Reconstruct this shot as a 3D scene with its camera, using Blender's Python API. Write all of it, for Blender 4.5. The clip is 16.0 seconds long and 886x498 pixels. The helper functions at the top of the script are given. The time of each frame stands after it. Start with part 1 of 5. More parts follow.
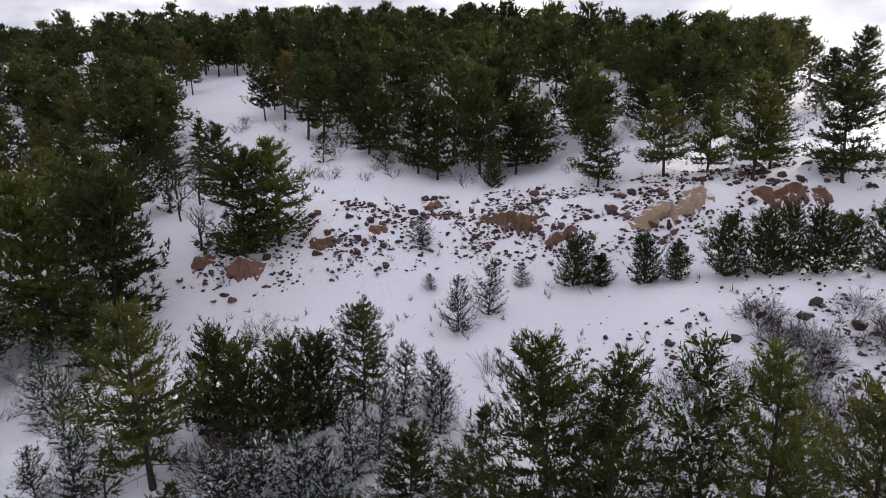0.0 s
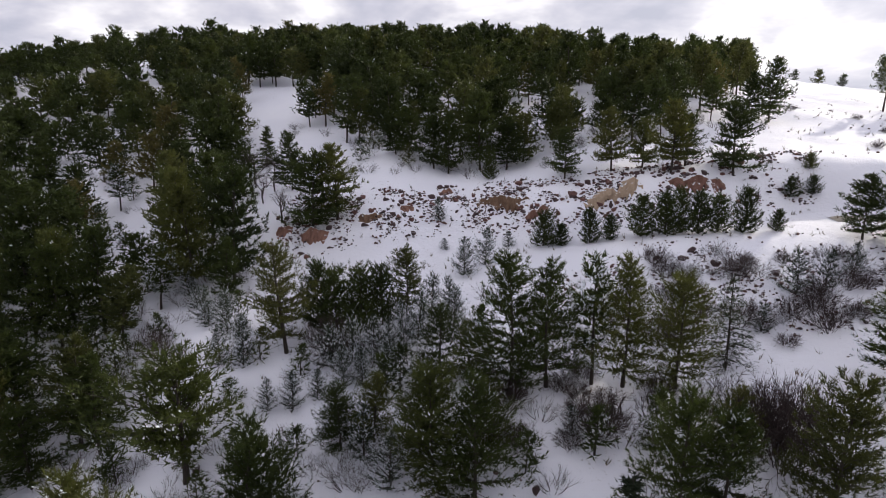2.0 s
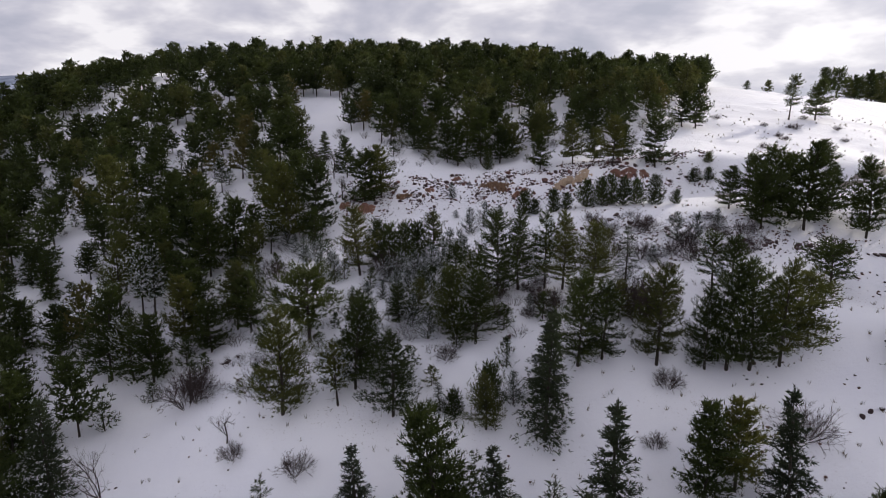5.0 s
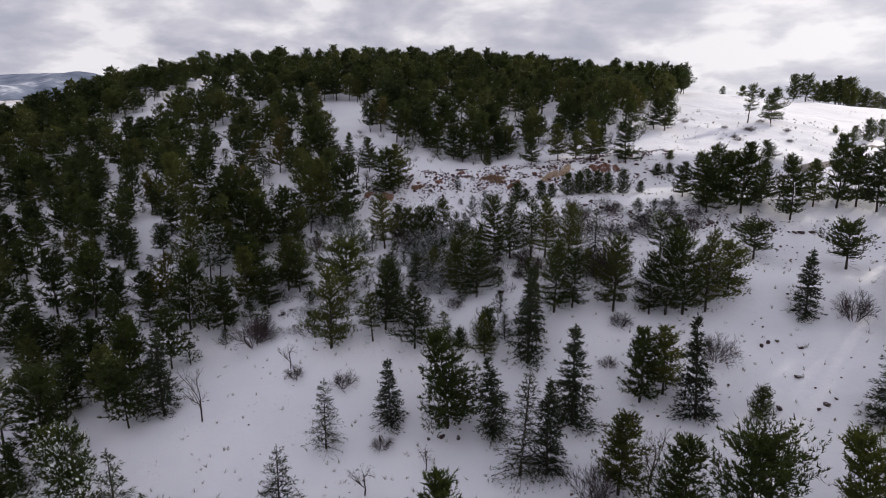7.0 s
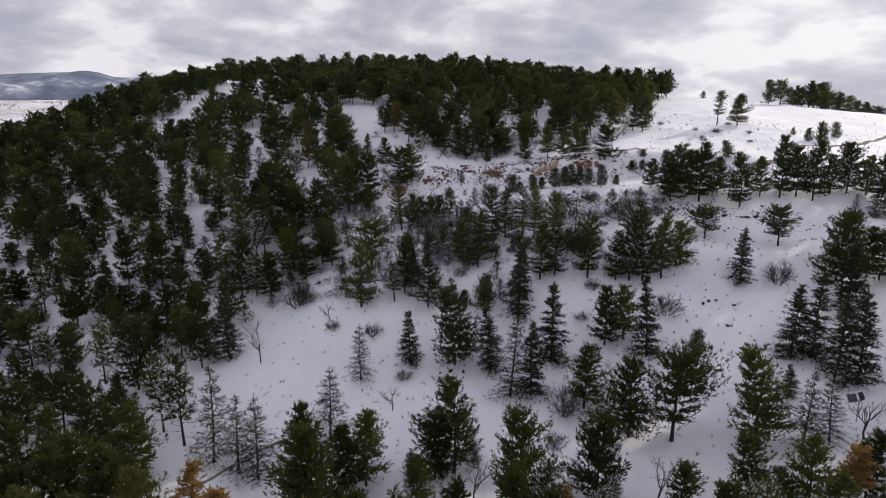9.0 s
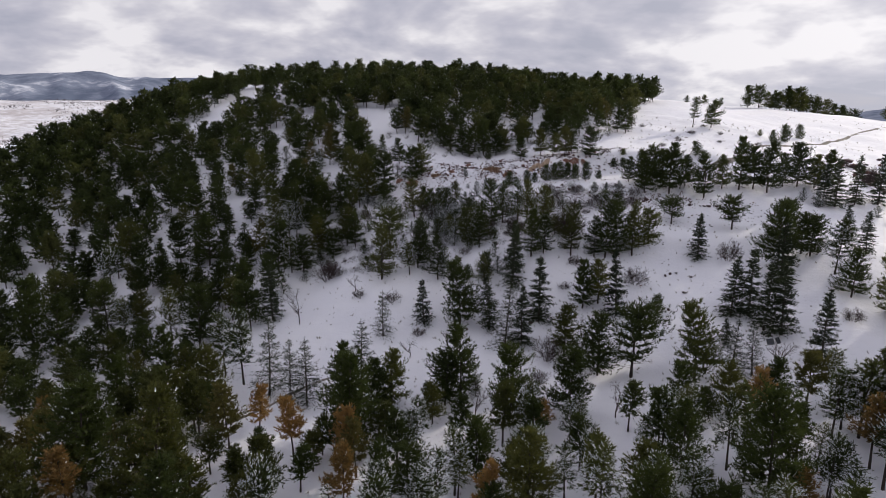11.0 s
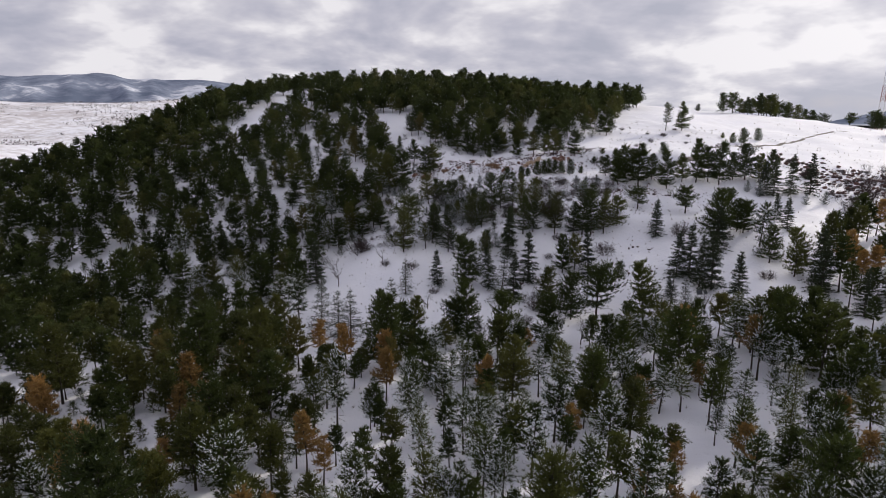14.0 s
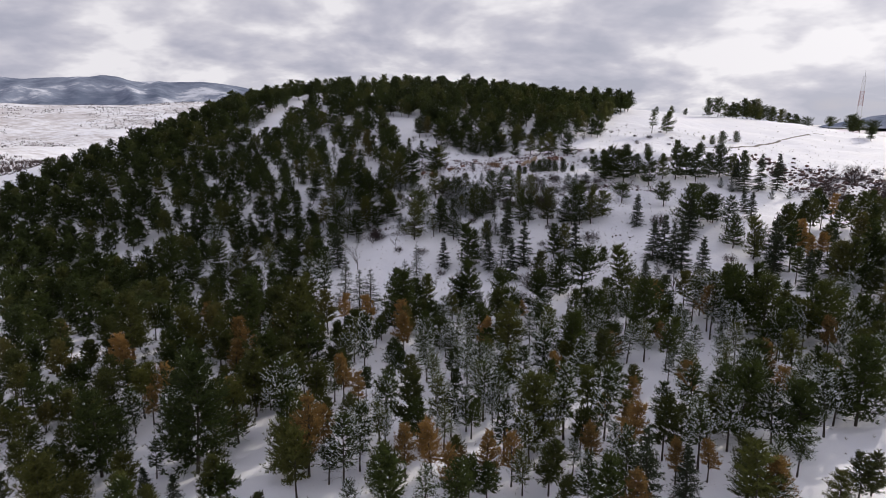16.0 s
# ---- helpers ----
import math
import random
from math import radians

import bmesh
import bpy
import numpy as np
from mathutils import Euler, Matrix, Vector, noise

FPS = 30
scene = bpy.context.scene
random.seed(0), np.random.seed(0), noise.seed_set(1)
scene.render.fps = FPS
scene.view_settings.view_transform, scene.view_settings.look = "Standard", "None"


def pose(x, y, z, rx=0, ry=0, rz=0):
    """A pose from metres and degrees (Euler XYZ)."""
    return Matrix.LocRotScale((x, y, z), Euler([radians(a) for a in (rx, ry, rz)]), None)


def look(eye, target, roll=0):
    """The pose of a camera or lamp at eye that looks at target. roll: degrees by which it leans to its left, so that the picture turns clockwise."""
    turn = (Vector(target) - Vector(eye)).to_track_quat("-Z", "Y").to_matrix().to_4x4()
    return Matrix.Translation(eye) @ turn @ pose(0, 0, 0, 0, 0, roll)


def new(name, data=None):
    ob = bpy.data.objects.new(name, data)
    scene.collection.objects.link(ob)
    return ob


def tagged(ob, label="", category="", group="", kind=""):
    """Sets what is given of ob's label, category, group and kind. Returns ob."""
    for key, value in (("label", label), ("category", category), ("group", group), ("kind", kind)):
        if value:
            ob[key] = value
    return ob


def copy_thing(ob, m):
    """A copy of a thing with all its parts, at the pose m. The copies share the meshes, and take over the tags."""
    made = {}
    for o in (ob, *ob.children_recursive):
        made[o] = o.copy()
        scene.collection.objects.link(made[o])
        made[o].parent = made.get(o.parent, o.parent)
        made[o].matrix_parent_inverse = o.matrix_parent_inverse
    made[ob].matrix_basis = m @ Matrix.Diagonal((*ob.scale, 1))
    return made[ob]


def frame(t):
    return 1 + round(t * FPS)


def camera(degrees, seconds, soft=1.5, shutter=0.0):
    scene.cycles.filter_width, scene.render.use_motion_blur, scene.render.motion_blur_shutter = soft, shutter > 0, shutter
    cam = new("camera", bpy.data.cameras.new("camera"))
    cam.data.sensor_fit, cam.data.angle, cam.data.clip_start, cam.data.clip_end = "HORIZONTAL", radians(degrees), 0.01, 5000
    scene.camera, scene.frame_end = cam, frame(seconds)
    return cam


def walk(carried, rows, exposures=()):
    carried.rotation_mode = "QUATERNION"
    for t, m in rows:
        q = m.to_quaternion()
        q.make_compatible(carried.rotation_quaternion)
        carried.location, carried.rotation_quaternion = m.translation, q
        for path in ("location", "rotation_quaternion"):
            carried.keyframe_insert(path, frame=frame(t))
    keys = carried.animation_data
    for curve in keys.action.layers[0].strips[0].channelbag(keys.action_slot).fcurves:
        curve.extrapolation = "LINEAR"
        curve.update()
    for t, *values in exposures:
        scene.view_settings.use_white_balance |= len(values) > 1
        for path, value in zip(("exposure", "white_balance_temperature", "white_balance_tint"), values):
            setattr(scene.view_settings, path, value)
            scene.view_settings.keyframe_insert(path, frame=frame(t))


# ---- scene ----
cam = camera(71.0, 16.0, soft=0.65)
# seconds, x, y, z, pitch, roll, yaw: a drone drawing back from the hillside and rising gently
ROWS = [
    (0.0, 0.000, -0.000, 10.000, -11.700, -0.023, 0.000),
    (0.5, -0.164, -3.480, 10.275, -11.788, -0.036, 0.048),
    (1.0, -0.325, -6.966, 10.545, -11.871, -0.049, 0.097),
    (1.5, -0.482, -10.457, 10.809, -11.949, -0.062, 0.146),
    (2.0, -0.637, -13.953, 11.068, -12.023, -0.075, 0.196),
    (2.5, -0.788, -17.455, 11.322, -12.092, -0.089, 0.247),
    (3.0, -0.936, -20.962, 11.569, -12.157, -0.102, 0.297),
    (3.5, -1.081, -24.474, 11.812, -12.217, -0.115, 0.349),
    (4.0, -1.223, -27.991, 12.049, -12.273, -0.128, 0.401),
    (4.5, -1.361, -31.514, 12.280, -12.324, -0.141, 0.453),
    (5.0, -1.497, -35.042, 12.506, -12.370, -0.154, 0.507),
    (5.5, -1.629, -38.576, 12.726, -12.412, -0.167, 0.560),
    (6.0, -1.758, -42.114, 12.941, -12.450, -0.180, 0.614),
    (6.5, -1.884, -45.658, 13.150, -12.482, -0.194, 0.669),
    (7.0, -2.007, -49.207, 13.354, -12.511, -0.207, 0.724),
    (7.5, -2.126, -52.762, 13.552, -12.534, -0.220, 0.780),
    (8.0, -2.243, -56.322, 13.745, -12.553, -0.233, 0.837),
    (8.5, -2.356, -59.887, 13.933, -12.568, -0.246, 0.893),
    (9.0, -2.466, -63.457, 14.115, -12.578, -0.259, 0.951),
    (9.5, -2.573, -67.033, 14.291, -12.583, -0.272, 1.009),
    (10.0, -2.677, -70.614, 14.462, -12.584, -0.285, 1.067),
    (10.5, -2.777, -74.201, 14.627, -12.580, -0.299, 1.126),
    (11.0, -2.875, -77.792, 14.787, -12.572, -0.312, 1.186),
    (11.5, -2.969, -81.389, 14.941, -12.559, -0.325, 1.246),
    (12.0, -3.060, -84.991, 15.090, -12.541, -0.338, 1.307),
    (12.5, -3.148, -88.599, 15.234, -12.519, -0.351, 1.368),
    (13.0, -3.233, -92.212, 15.372, -12.493, -0.364, 1.430),
    (13.5, -3.314, -95.830, 15.504, -12.462, -0.377, 1.492),
    (14.0, -3.393, -99.453, 15.631, -12.426, -0.390, 1.555),
    (14.5, -3.468, -103.082, 15.752, -12.385, -0.403, 1.618),
    (15.0, -3.540, -106.716, 15.868, -12.341, -0.417, 1.682),
    (15.5, -3.609, -110.355, 15.979, -12.291, -0.430, 1.747),
    (16.0, -3.674, -114.000, 16.083, -12.237, -0.443, 1.812),
]
walk(cam, [(t, pose(x, y, z, 90 + pitch, roll, yaw)) for t, x, y, z, pitch, roll, yaw in ROWS], [(0, 0.32), (1.2, 0.26), (4, 0.09), (6.5, -0.13), (9, -0.15), (16, -0.16)])

# ---- the lie of the land: sections of the hillside, south to north, at fourteen eastings ----
SECTIONS = [
    (-170, [(-120, -30), (-40, -28), (20, -23), (70, -10), (110, -6), (160, -8)]),
    (-140, [(-120, -29), (-40, -27), (20, -20), (60, -6), (110, 1), (160, 0)]),
    (-105, [(-120, -26), (-60, -25), (-20, -24), (16, -18), (45, -5), (62, 1), (90, 8), (110, 11), (160, 8)]),
    (-75, [(-120, -22), (-60, -21), (-20, -20), (16, -15), (45, -2.5), (79, 11.3), (105, 18.4), (125, 20.6), (160, 19)]),
    (-46, [(-120, -19), (-60, -18), (-20, -17.5), (0, -15), (15, -10.3), (36, -0.5), (60, 7.5), (85, 15.5), (107, 21.8), (130, 23.4), (160, 24)]),
    (-28, [(-120, -17), (-60, -16.5), (-35, -16.8), (-12, -15.9), (0, -13.3), (14, -9), (24, -2.2), (36, 1.8), (60, 10), (85, 16.8), (106, 21.1), (130, 24), (160, 25.5)]),
    (-11, [(-120, -15), (-55, -14.8), (-37, -15.8), (-14, -14.4), (-5, -12.6), (5, -7.2), (12, -4.8), (20, -0.9), (30, 0.7), (33.6, 3.7), (45, 7), (62, 12.6), (85, 18.3), (106, 21.4), (130, 24), (160, 26)]),
    (3, [(-120, -14), (-55, -14.5), (-37, -15.2), (-16, -13.6), (-3, -10.4), (8, -4), (14, -1.8), (20, -0.9), (27, 0.8), (30.5, 1.6), (34.8, 4.8), (45, 8), (65, 13.6), (90, 19), (106, 21.5), (130, 24.3), (160, 26)]),
    (15, [(-120, -13.4), (-58, -13.6), (-16, -13), (-5, -9.6), (3.5, -5.2), (8, -2.6), (12, -1.2), (16, -0.8), (21, 1.9), (25, 3.8), (29.6, 4.1), (32, 6.6), (36, 7.5), (45, 9.4), (65, 13.8), (90, 18.4), (110, 21), (130, 22.5), (160, 23)]),
    (28, [(-120, -13), (-58, -13), (-17, -10.9), (-5.5, -7.8), (4, -4.6), (8, -1.8), (12.5, -1.2), (16, 0.3), (20, 1.6), (25, 4), (30, 4.5), (33, 7.9), (40, 9.2), (55, 12), (80, 15.8), (105, 18.8), (130, 20.3), (160, 20)]),
    (50, [(-120, -12.6), (-58, -12.4), (-15, -7.6), (1, -2.6), (8, -1.8), (18, 0.9), (26, 4), (33, 6.5), (42, 9), (54, 11.6), (80, 15.4), (105, 18.4), (130, 19.4), (160, 17.5)]),
    (75, [(-120, -12), (-58, -11.5), (-10, -7), (10, -2.4), (22, 0.6), (40, 5), (61, 9.7), (85, 13.8), (110, 16.6), (160, 14)]),
    (110, [(-120, -12), (-58, -11), (0, -6), (40, 2), (70, 8.6), (85, 11.3), (120, 14.3), (160, 12)]),
    (160, [(-120, -14), (-50, -12), (0, -9), (60, 3), (100, 8), (160, 7)]),
]


def along(knots, values, at):
    """A smooth curve through knots without overshoot, at the given places."""
    k, v = np.asarray(knots, float), np.asarray(values, float)
    step = np.diff(k).reshape((-1,) + (1,) * (v.ndim - 1))
    slope = np.diff(v, axis=0) / step
    m = np.zeros_like(v)
    same = slope[1:] * slope[:-1] > 0
    w1, w2 = 2 * step[1:] + step[:-1], step[1:] + 2 * step[:-1]
    with np.errstate(divide="ignore", invalid="ignore"):
        m[1:-1] = np.where(same, (w1 + w2) / (w1 / slope[:-1] + w2 / slope[1:]), 0)
    at = np.clip(np.asarray(at, float), k[0], k[-1])
    i = np.clip(np.searchsorted(k, at, "right") - 1, 0, len(k) - 2)
    h = (k[i + 1] - k[i])
    t = (at - k[i]) / h
    return i, t, h, v, m


def hermite(i, t, h, v, m, pick=None):
    a, b, ma, mb = (v[i], v[i + 1], m[i], m[i + 1]) if pick is None else (v[i, pick], v[i + 1, pick], m[i, pick], m[i + 1, pick])
    return (1 + 2 * t) * (1 - t) ** 2 * a + t * (1 - t) ** 2 * h * ma + t * t * (3 - 2 * t) * b + t * t * (t - 1) * h * mb


def lattice(x, y, seed=0):
    """Smooth value noise between -1 and 1 on a unit lattice."""
    def rnd(i, j):
        s = np.sin(i * 127.1 + j * 311.7 + seed * 74.7) * 43758.5453
        return 2 * (s - np.floor(s)) - 1
    i, j = np.floor(x), np.floor(y)
    u, v = x - i, y - j
    u, v = u * u * (3 - 2 * u), v * v * (3 - 2 * v)
    return (rnd(i, j) * (1 - u) + rnd(i + 1, j) * u) * (1 - v) + (rnd(i, j + 1) * (1 - u) + rnd(i + 1, j + 1) * u) * v


NORTHINGS = np.linspace(-120, 160, 281)
PROFILES = np.array([hermite(*along([y for y, _ in s], [z for _, z in s], NORTHINGS)) for _, s in SECTIONS])
EASTINGS = [x for x, _ in SECTIONS]


def smooth(a, b, v):
    t = np.clip((v - a) / (b - a), 0, 1)
    return t * t * (3 - 2 * t)


def land(x, y):
    """The height of the snow over the plan, without its fine relief."""
    x, y = np.broadcast_arrays(np.asarray(x, float), np.asarray(y, float))
    j = np.clip((y + 120), 0, 279.999)
    j0 = np.floor(j).astype(int)
    f = j - j0
    i, t, h, v, m = along(EASTINGS, PROFILES, x)
    near = hermite(i, t, h, v, m, j0) * (1 - f) + hermite(i, t, h, v, m, j0 + 1) * f
    # beyond the hill: a valley, then low snowy swells that rise away
    out = np.hypot(np.maximum(np.abs(x) - 165, 0), np.maximum(np.maximum(y - 160, -120 - y), 0))
    west = smooth(100, -250, x)
    far = -14 + 37 * smooth(220, 900, np.hypot(x, y)) * west + 9 * lattice(x / 180, y / 180, 3) + 3.5 * lattice(x / 60, y / 60, 4)
    far = far - 25 * smooth(60, 500, x) * smooth(100, 600, np.hypot(x, y))
    b = smooth(0, 140, out)
    return near * (1 - b) + far * b


def ground_z(x, y):
    """The height of the snow, with its drifts and small humps."""
    x, y = np.asarray(x, float), np.asarray(y, float)
    return land(x, y) + 0.27 * lattice(x / 5.3, y / 4.1, 1) + 0.13 * lattice(x / 1.9, y / 1.7, 2)

# ---- light: a low winter sun ahead to the right, under a broken layer of cloud ----
SUN_EAST, SUN_HEIGHT = 50.0, 23.0
SUN_WAY = Vector((math.sin(radians(SUN_EAST)) * math.cos(radians(SUN_HEIGHT)), math.cos(radians(SUN_EAST)) * math.cos(radians(SUN_HEIGHT)), math.sin(radians(SUN_HEIGHT))))
sun = new("sun", bpy.data.lights.new("sun", "SUN"))
sun.data.energy, sun.data.angle, sun.data.color = 3.4, radians(0.8), (1.0, 0.92, 0.80)
sun.matrix_world = look(SUN_WAY * 200, (0, 0, 0))


class Nodes:
    """Short hand for a node tree."""

    def __init__(self, tree):
        self.tree = tree
        tree.nodes.clear()

    def add(self, kind, out=0, **given):
        node = self.tree.nodes.new("ShaderNode" + kind)
        for key, value in given.items():
            name = key.replace("_", " ")
            if isinstance(key, str) and name in node.inputs:
                socket = node.inputs[name]
                if isinstance(value, bpy.types.NodeSocket):
                    self.tree.links.new(value, socket)
                else:
                    socket.default_value = value
        return node

    def join(self, a, b):
        self.tree.links.new(a, b)

    def math(self, op, a, b=0.0, clamp=False):
        node = self.tree.nodes.new("ShaderNodeMath")
        node.operation, node.use_clamp = op, clamp
        for socket, value in zip(node.inputs, (a, b)):
            if isinstance(value, bpy.types.NodeSocket):
                self.join(value, socket)
            else:
                socket.default_value = value
        return node.outputs[0]

    def noise(self, vector, scale, detail=4.0, rough=0.55, distortion=0.0):
        node = self.add("TexNoise", Scale=scale, Detail=detail, Roughness=rough, Distortion=distortion)
        if vector is not None:
            self.join(vector, node.inputs["Vector"])
        return node.outputs["Fac"]

    def ramp(self, fac, *stops):
        node = self.tree.nodes.new("ShaderNodeValToRGB")
        ramp = node.color_ramp
        while len(ramp.elements) < len(stops):
            ramp.elements.new(0.5)
        for element, (place, colour) in zip(ramp.elements, stops):
            element.position = place
            element.color = (*colour, 1) if not isinstance(colour, (int, float)) else (colour, colour, colour, 1)
        self.join(fac, node.inputs[0])
        return node.outputs[0]

    def mix(self, fac, a, b, blend="MIX"):
        node = self.tree.nodes.new("ShaderNodeMix")
        node.data_type, node.blend_type = "RGBA", blend
        for name, value in (("Factor", fac), ("A", a), ("B", b)):
            socket = [s for s in node.inputs if s.name == name and s.type == ("VALUE" if name == "Factor" else "RGBA")][0]
            if isinstance(value, bpy.types.NodeSocket):
                self.join(value, socket)
            else:
                socket.default_value = value if name == "Factor" else (*value, 1)
        return [s for s in node.outputs if s.type == "RGBA"][0]


def build_sky():
    world = bpy.data.worlds.new("winter_sky")
    scene.world = world
    world.use_nodes = True
    n = Nodes(world.node_tree)
    sky = n.add("TexSky")
    sky.sky_type, sky.sun_disc = "NISHITA", False
    sky.sun_elevation, sky.sun_rotation = radians(SUN_HEIGHT), radians(SUN_EAST)
    clear = n.add("Background", Strength=0.11)
    n.join(sky.outputs[0], clear.inputs["Color"])
    way = n.add("TexCoord").outputs["Generated"]
    split = n.add("SeparateXYZ")
    n.join(way, split.inputs[0])
    depth = n.math("ADD", n.math("MAXIMUM", split.outputs["Z"], 0.0), 0.34)
    flat = n.add("CombineXYZ")
    n.join(n.math("DIVIDE", split.outputs["X"], depth), flat.inputs["X"])
    n.join(n.math("DIVIDE", split.outputs["Y"], depth), flat.inputs["Y"])
    coarse = n.noise(flat.outputs[0], 1.5, 5.0, 0.52, 0.35)
    fine = n.noise(flat.outputs[0], 4.2, 4.5, 0.52, 0.15)
    body = n.math("ADD", n.math("MULTIPLY", coarse, 0.68), n.math("MULTIPLY", fine, 0.32))
    tone = n.ramp(body, (0.42, (0.47, 0.48, 0.585)), (0.475, (0.58, 0.575, 0.675)), (0.52, (0.71, 0.695, 0.775)), (0.575, (0.97, 0.945, 0.99)))
    # clouds thin out and glow round the hidden sun
    aim = n.tree.nodes.new("ShaderNodeVectorMath")
    aim.operation = "DOT_PRODUCT"
    n.join(way, aim.inputs[0])
    aim.inputs[1].default_value = SUN_WAY
    halo = n.math("MULTIPLY", n.math("POWER", n.math("MAXIMUM", aim.outputs["Value"], 0.0), 7.0), 0.28)
    high = n.ramp(n.math("MAXIMUM", split.outputs["Z"], 0.0), (0.15, 1.0), (0.75, (0.98, 0.98, 0.98)))
    lit = n.mix(1.0, n.mix(1.0, tone, high, "MULTIPLY"), n.ramp(halo, (0.0, 0.0), (1.0, (1.0, 0.97, 0.92))), "ADD")
    cloud = n.add("Background", Strength=0.95)
    n.join(lit, cloud.inputs["Color"])
    cover = n.ramp(body, (0.27, 0.95), (0.40, 0.995))
    both = n.add("MixShader")
    n.join(cover, both.inputs[0])
    n.join(clear.outputs[0], both.inputs[1])
    n.join(cloud.outputs[0], both.inputs[2])
    out = n.add("OutputWorld")
    n.join(both.outputs[0], out.inputs["Surface"])


build_sky()

# ---- materials ----
def material(name, fill):
    m = bpy.data.materials.new(name)
    m.use_nodes = True
    n = Nodes(m.node_tree)
    shader = n.add("BsdfPrincipled")
    whole = fill(n, shader) or shader.outputs[0]
    out = n.add("OutputMaterial")
    n.join(whole, out.inputs["Surface"])
    return m


def relief(n, shader, height, strength=0.4, distance=0.05):
    bump = n.add("Bump", Strength=strength, Distance=distance)
    n.join(height, bump.inputs["Height"])
    n.join(bump.outputs[0], shader.inputs["Normal"])


def place(n):
    return n.add("NewGeometry").outputs["Position"]


def fill_snow(n, s):
    at = place(n)
    broad, mid, fine = n.noise(at, 0.09, 4), n.noise(at, 0.9, 5, 0.6), n.noise(at, 9.0, 4, 0.65)
    base = n.mix(n.ramp(broad, (0.35, 0.0), (0.7, 1.0)), (0.80, 0.80, 0.87), (0.88, 0.875, 0.92))
    # thin cover: dead grass and soil show through in small flecks
    thin = n.math("MULTIPLY", n.ramp(n.noise(at, 0.23, 3), (0.52, 0.0), (0.66, 1.0)), n.ramp(n.noise(at, 5.5, 5, 0.7), (0.60, 0.0), (0.68, 1.0)))
    colour = n.mix(n.math("MULTIPLY", thin, 0.75), base, (0.17, 0.12, 0.08))
    # low scrub and stubble on the plain far behind the hill
    reach = n.tree.nodes.new("ShaderNodeVectorMath")
    reach.operation = "LENGTH"
    n.join(at, reach.inputs[0])
    plain = n.math("MULTIPLY", n.math("SUBTRACT", reach.outputs["Value"], 200.0), 0.012, True)
    patchy = n.math("ADD", n.math("MULTIPLY", n.noise(at, 0.013, 6, 0.65), 0.5), n.math("MULTIPLY", n.noise(at, 0.11, 5, 0.75), 0.5))
    brush = n.math("MULTIPLY", n.math("MULTIPLY", plain, n.ramp(patchy, (0.46, 0.0), (0.58, 1.0))), 0.6)
    colour = n.mix(brush, colour, (0.30, 0.24, 0.23))
    n.join(colour, s.inputs["Base Color"])
    s.inputs["Roughness"].default_value = 0.75
    s.inputs["Specular IOR Level"].default_value = 0.25
    relief(n, s, n.math("ADD", n.math("MULTIPLY", mid, 1.0), n.math("MULTIPLY", fine, 0.25)), 0.45, 0.25)


def fill_needles(dark, light, joined=False, odd=None):
    def fill(n, s):
        if joined:
            tone = n.tree.nodes.new("ShaderNodeAttribute")
            tone.attribute_name = "tone"
            own = tone.outputs["Fac"]
        else:
            own = n.add("ObjectInfo").outputs["Random"]
        blade = n.add("NewGeometry").outputs["Random Per Island"]
        patch = n.noise(n.add("TexCoord").outputs["Object"], 0.9, 3)
        fac = n.math("ADD", n.math("MULTIPLY", own, 0.5), n.math("ADD", n.math("MULTIPLY", blade, 0.3), n.math("MULTIPLY", patch, 0.45)))
        tuft = n.noise(place(n), 9.0, 3, 0.7)
        fac = n.math("ADD", fac, n.math("MULTIPLY", n.math("SUBTRACT", tuft, 0.5), 1.1))
        colour = n.ramp(n.math("SUBTRACT", fac, 0.12), (0.1, dark), (0.95, light))
        if odd:   # some trees are paler or drier than their neighbours
            colour = n.mix(n.math("MULTIPLY", n.ramp(own, (0.72, 0.0), (0.92, 1.0)), n.ramp(fac, (0.25, 0.1), (0.95, 0.85))), colour, odd)
        n.join(colour, s.inputs["Base Color"])
        s.inputs["Roughness"].default_value = 0.6
        s.inputs["Specular IOR Level"].default_value = 0.2
        # light that comes through the thin needles
        glow = n.add("BsdfTranslucent")
        n.join(n.mix(1.0, colour, (1.0, 1.0, 0.68), "MULTIPLY"), glow.inputs["Color"])
        both = n.add("MixShader", Fac=0.35)
        n.join(s.outputs[0], both.inputs[1])
        n.join(glow.outputs[0], both.inputs[2])
        return both.outputs[0]
    return fill


def fill_bark(dark, light):
    def fill(n, s):
        at = n.add("TexCoord").outputs["Object"]
        stretch = n.add("Mapping")
        stretch.inputs["Scale"].default_value = (1, 1, 0.25)
        n.join(at, stretch.inputs["Vector"])
        grain = n.noise(stretch.outputs[0], 14.0, 5, 0.7)
        n.join(n.ramp(grain, (0.3, dark), (0.7, light)), s.inputs["Base Color"])
        s.inputs["Roughness"].default_value = 0.9
        relief(n, s, grain, 0.7, 0.03)
    return fill


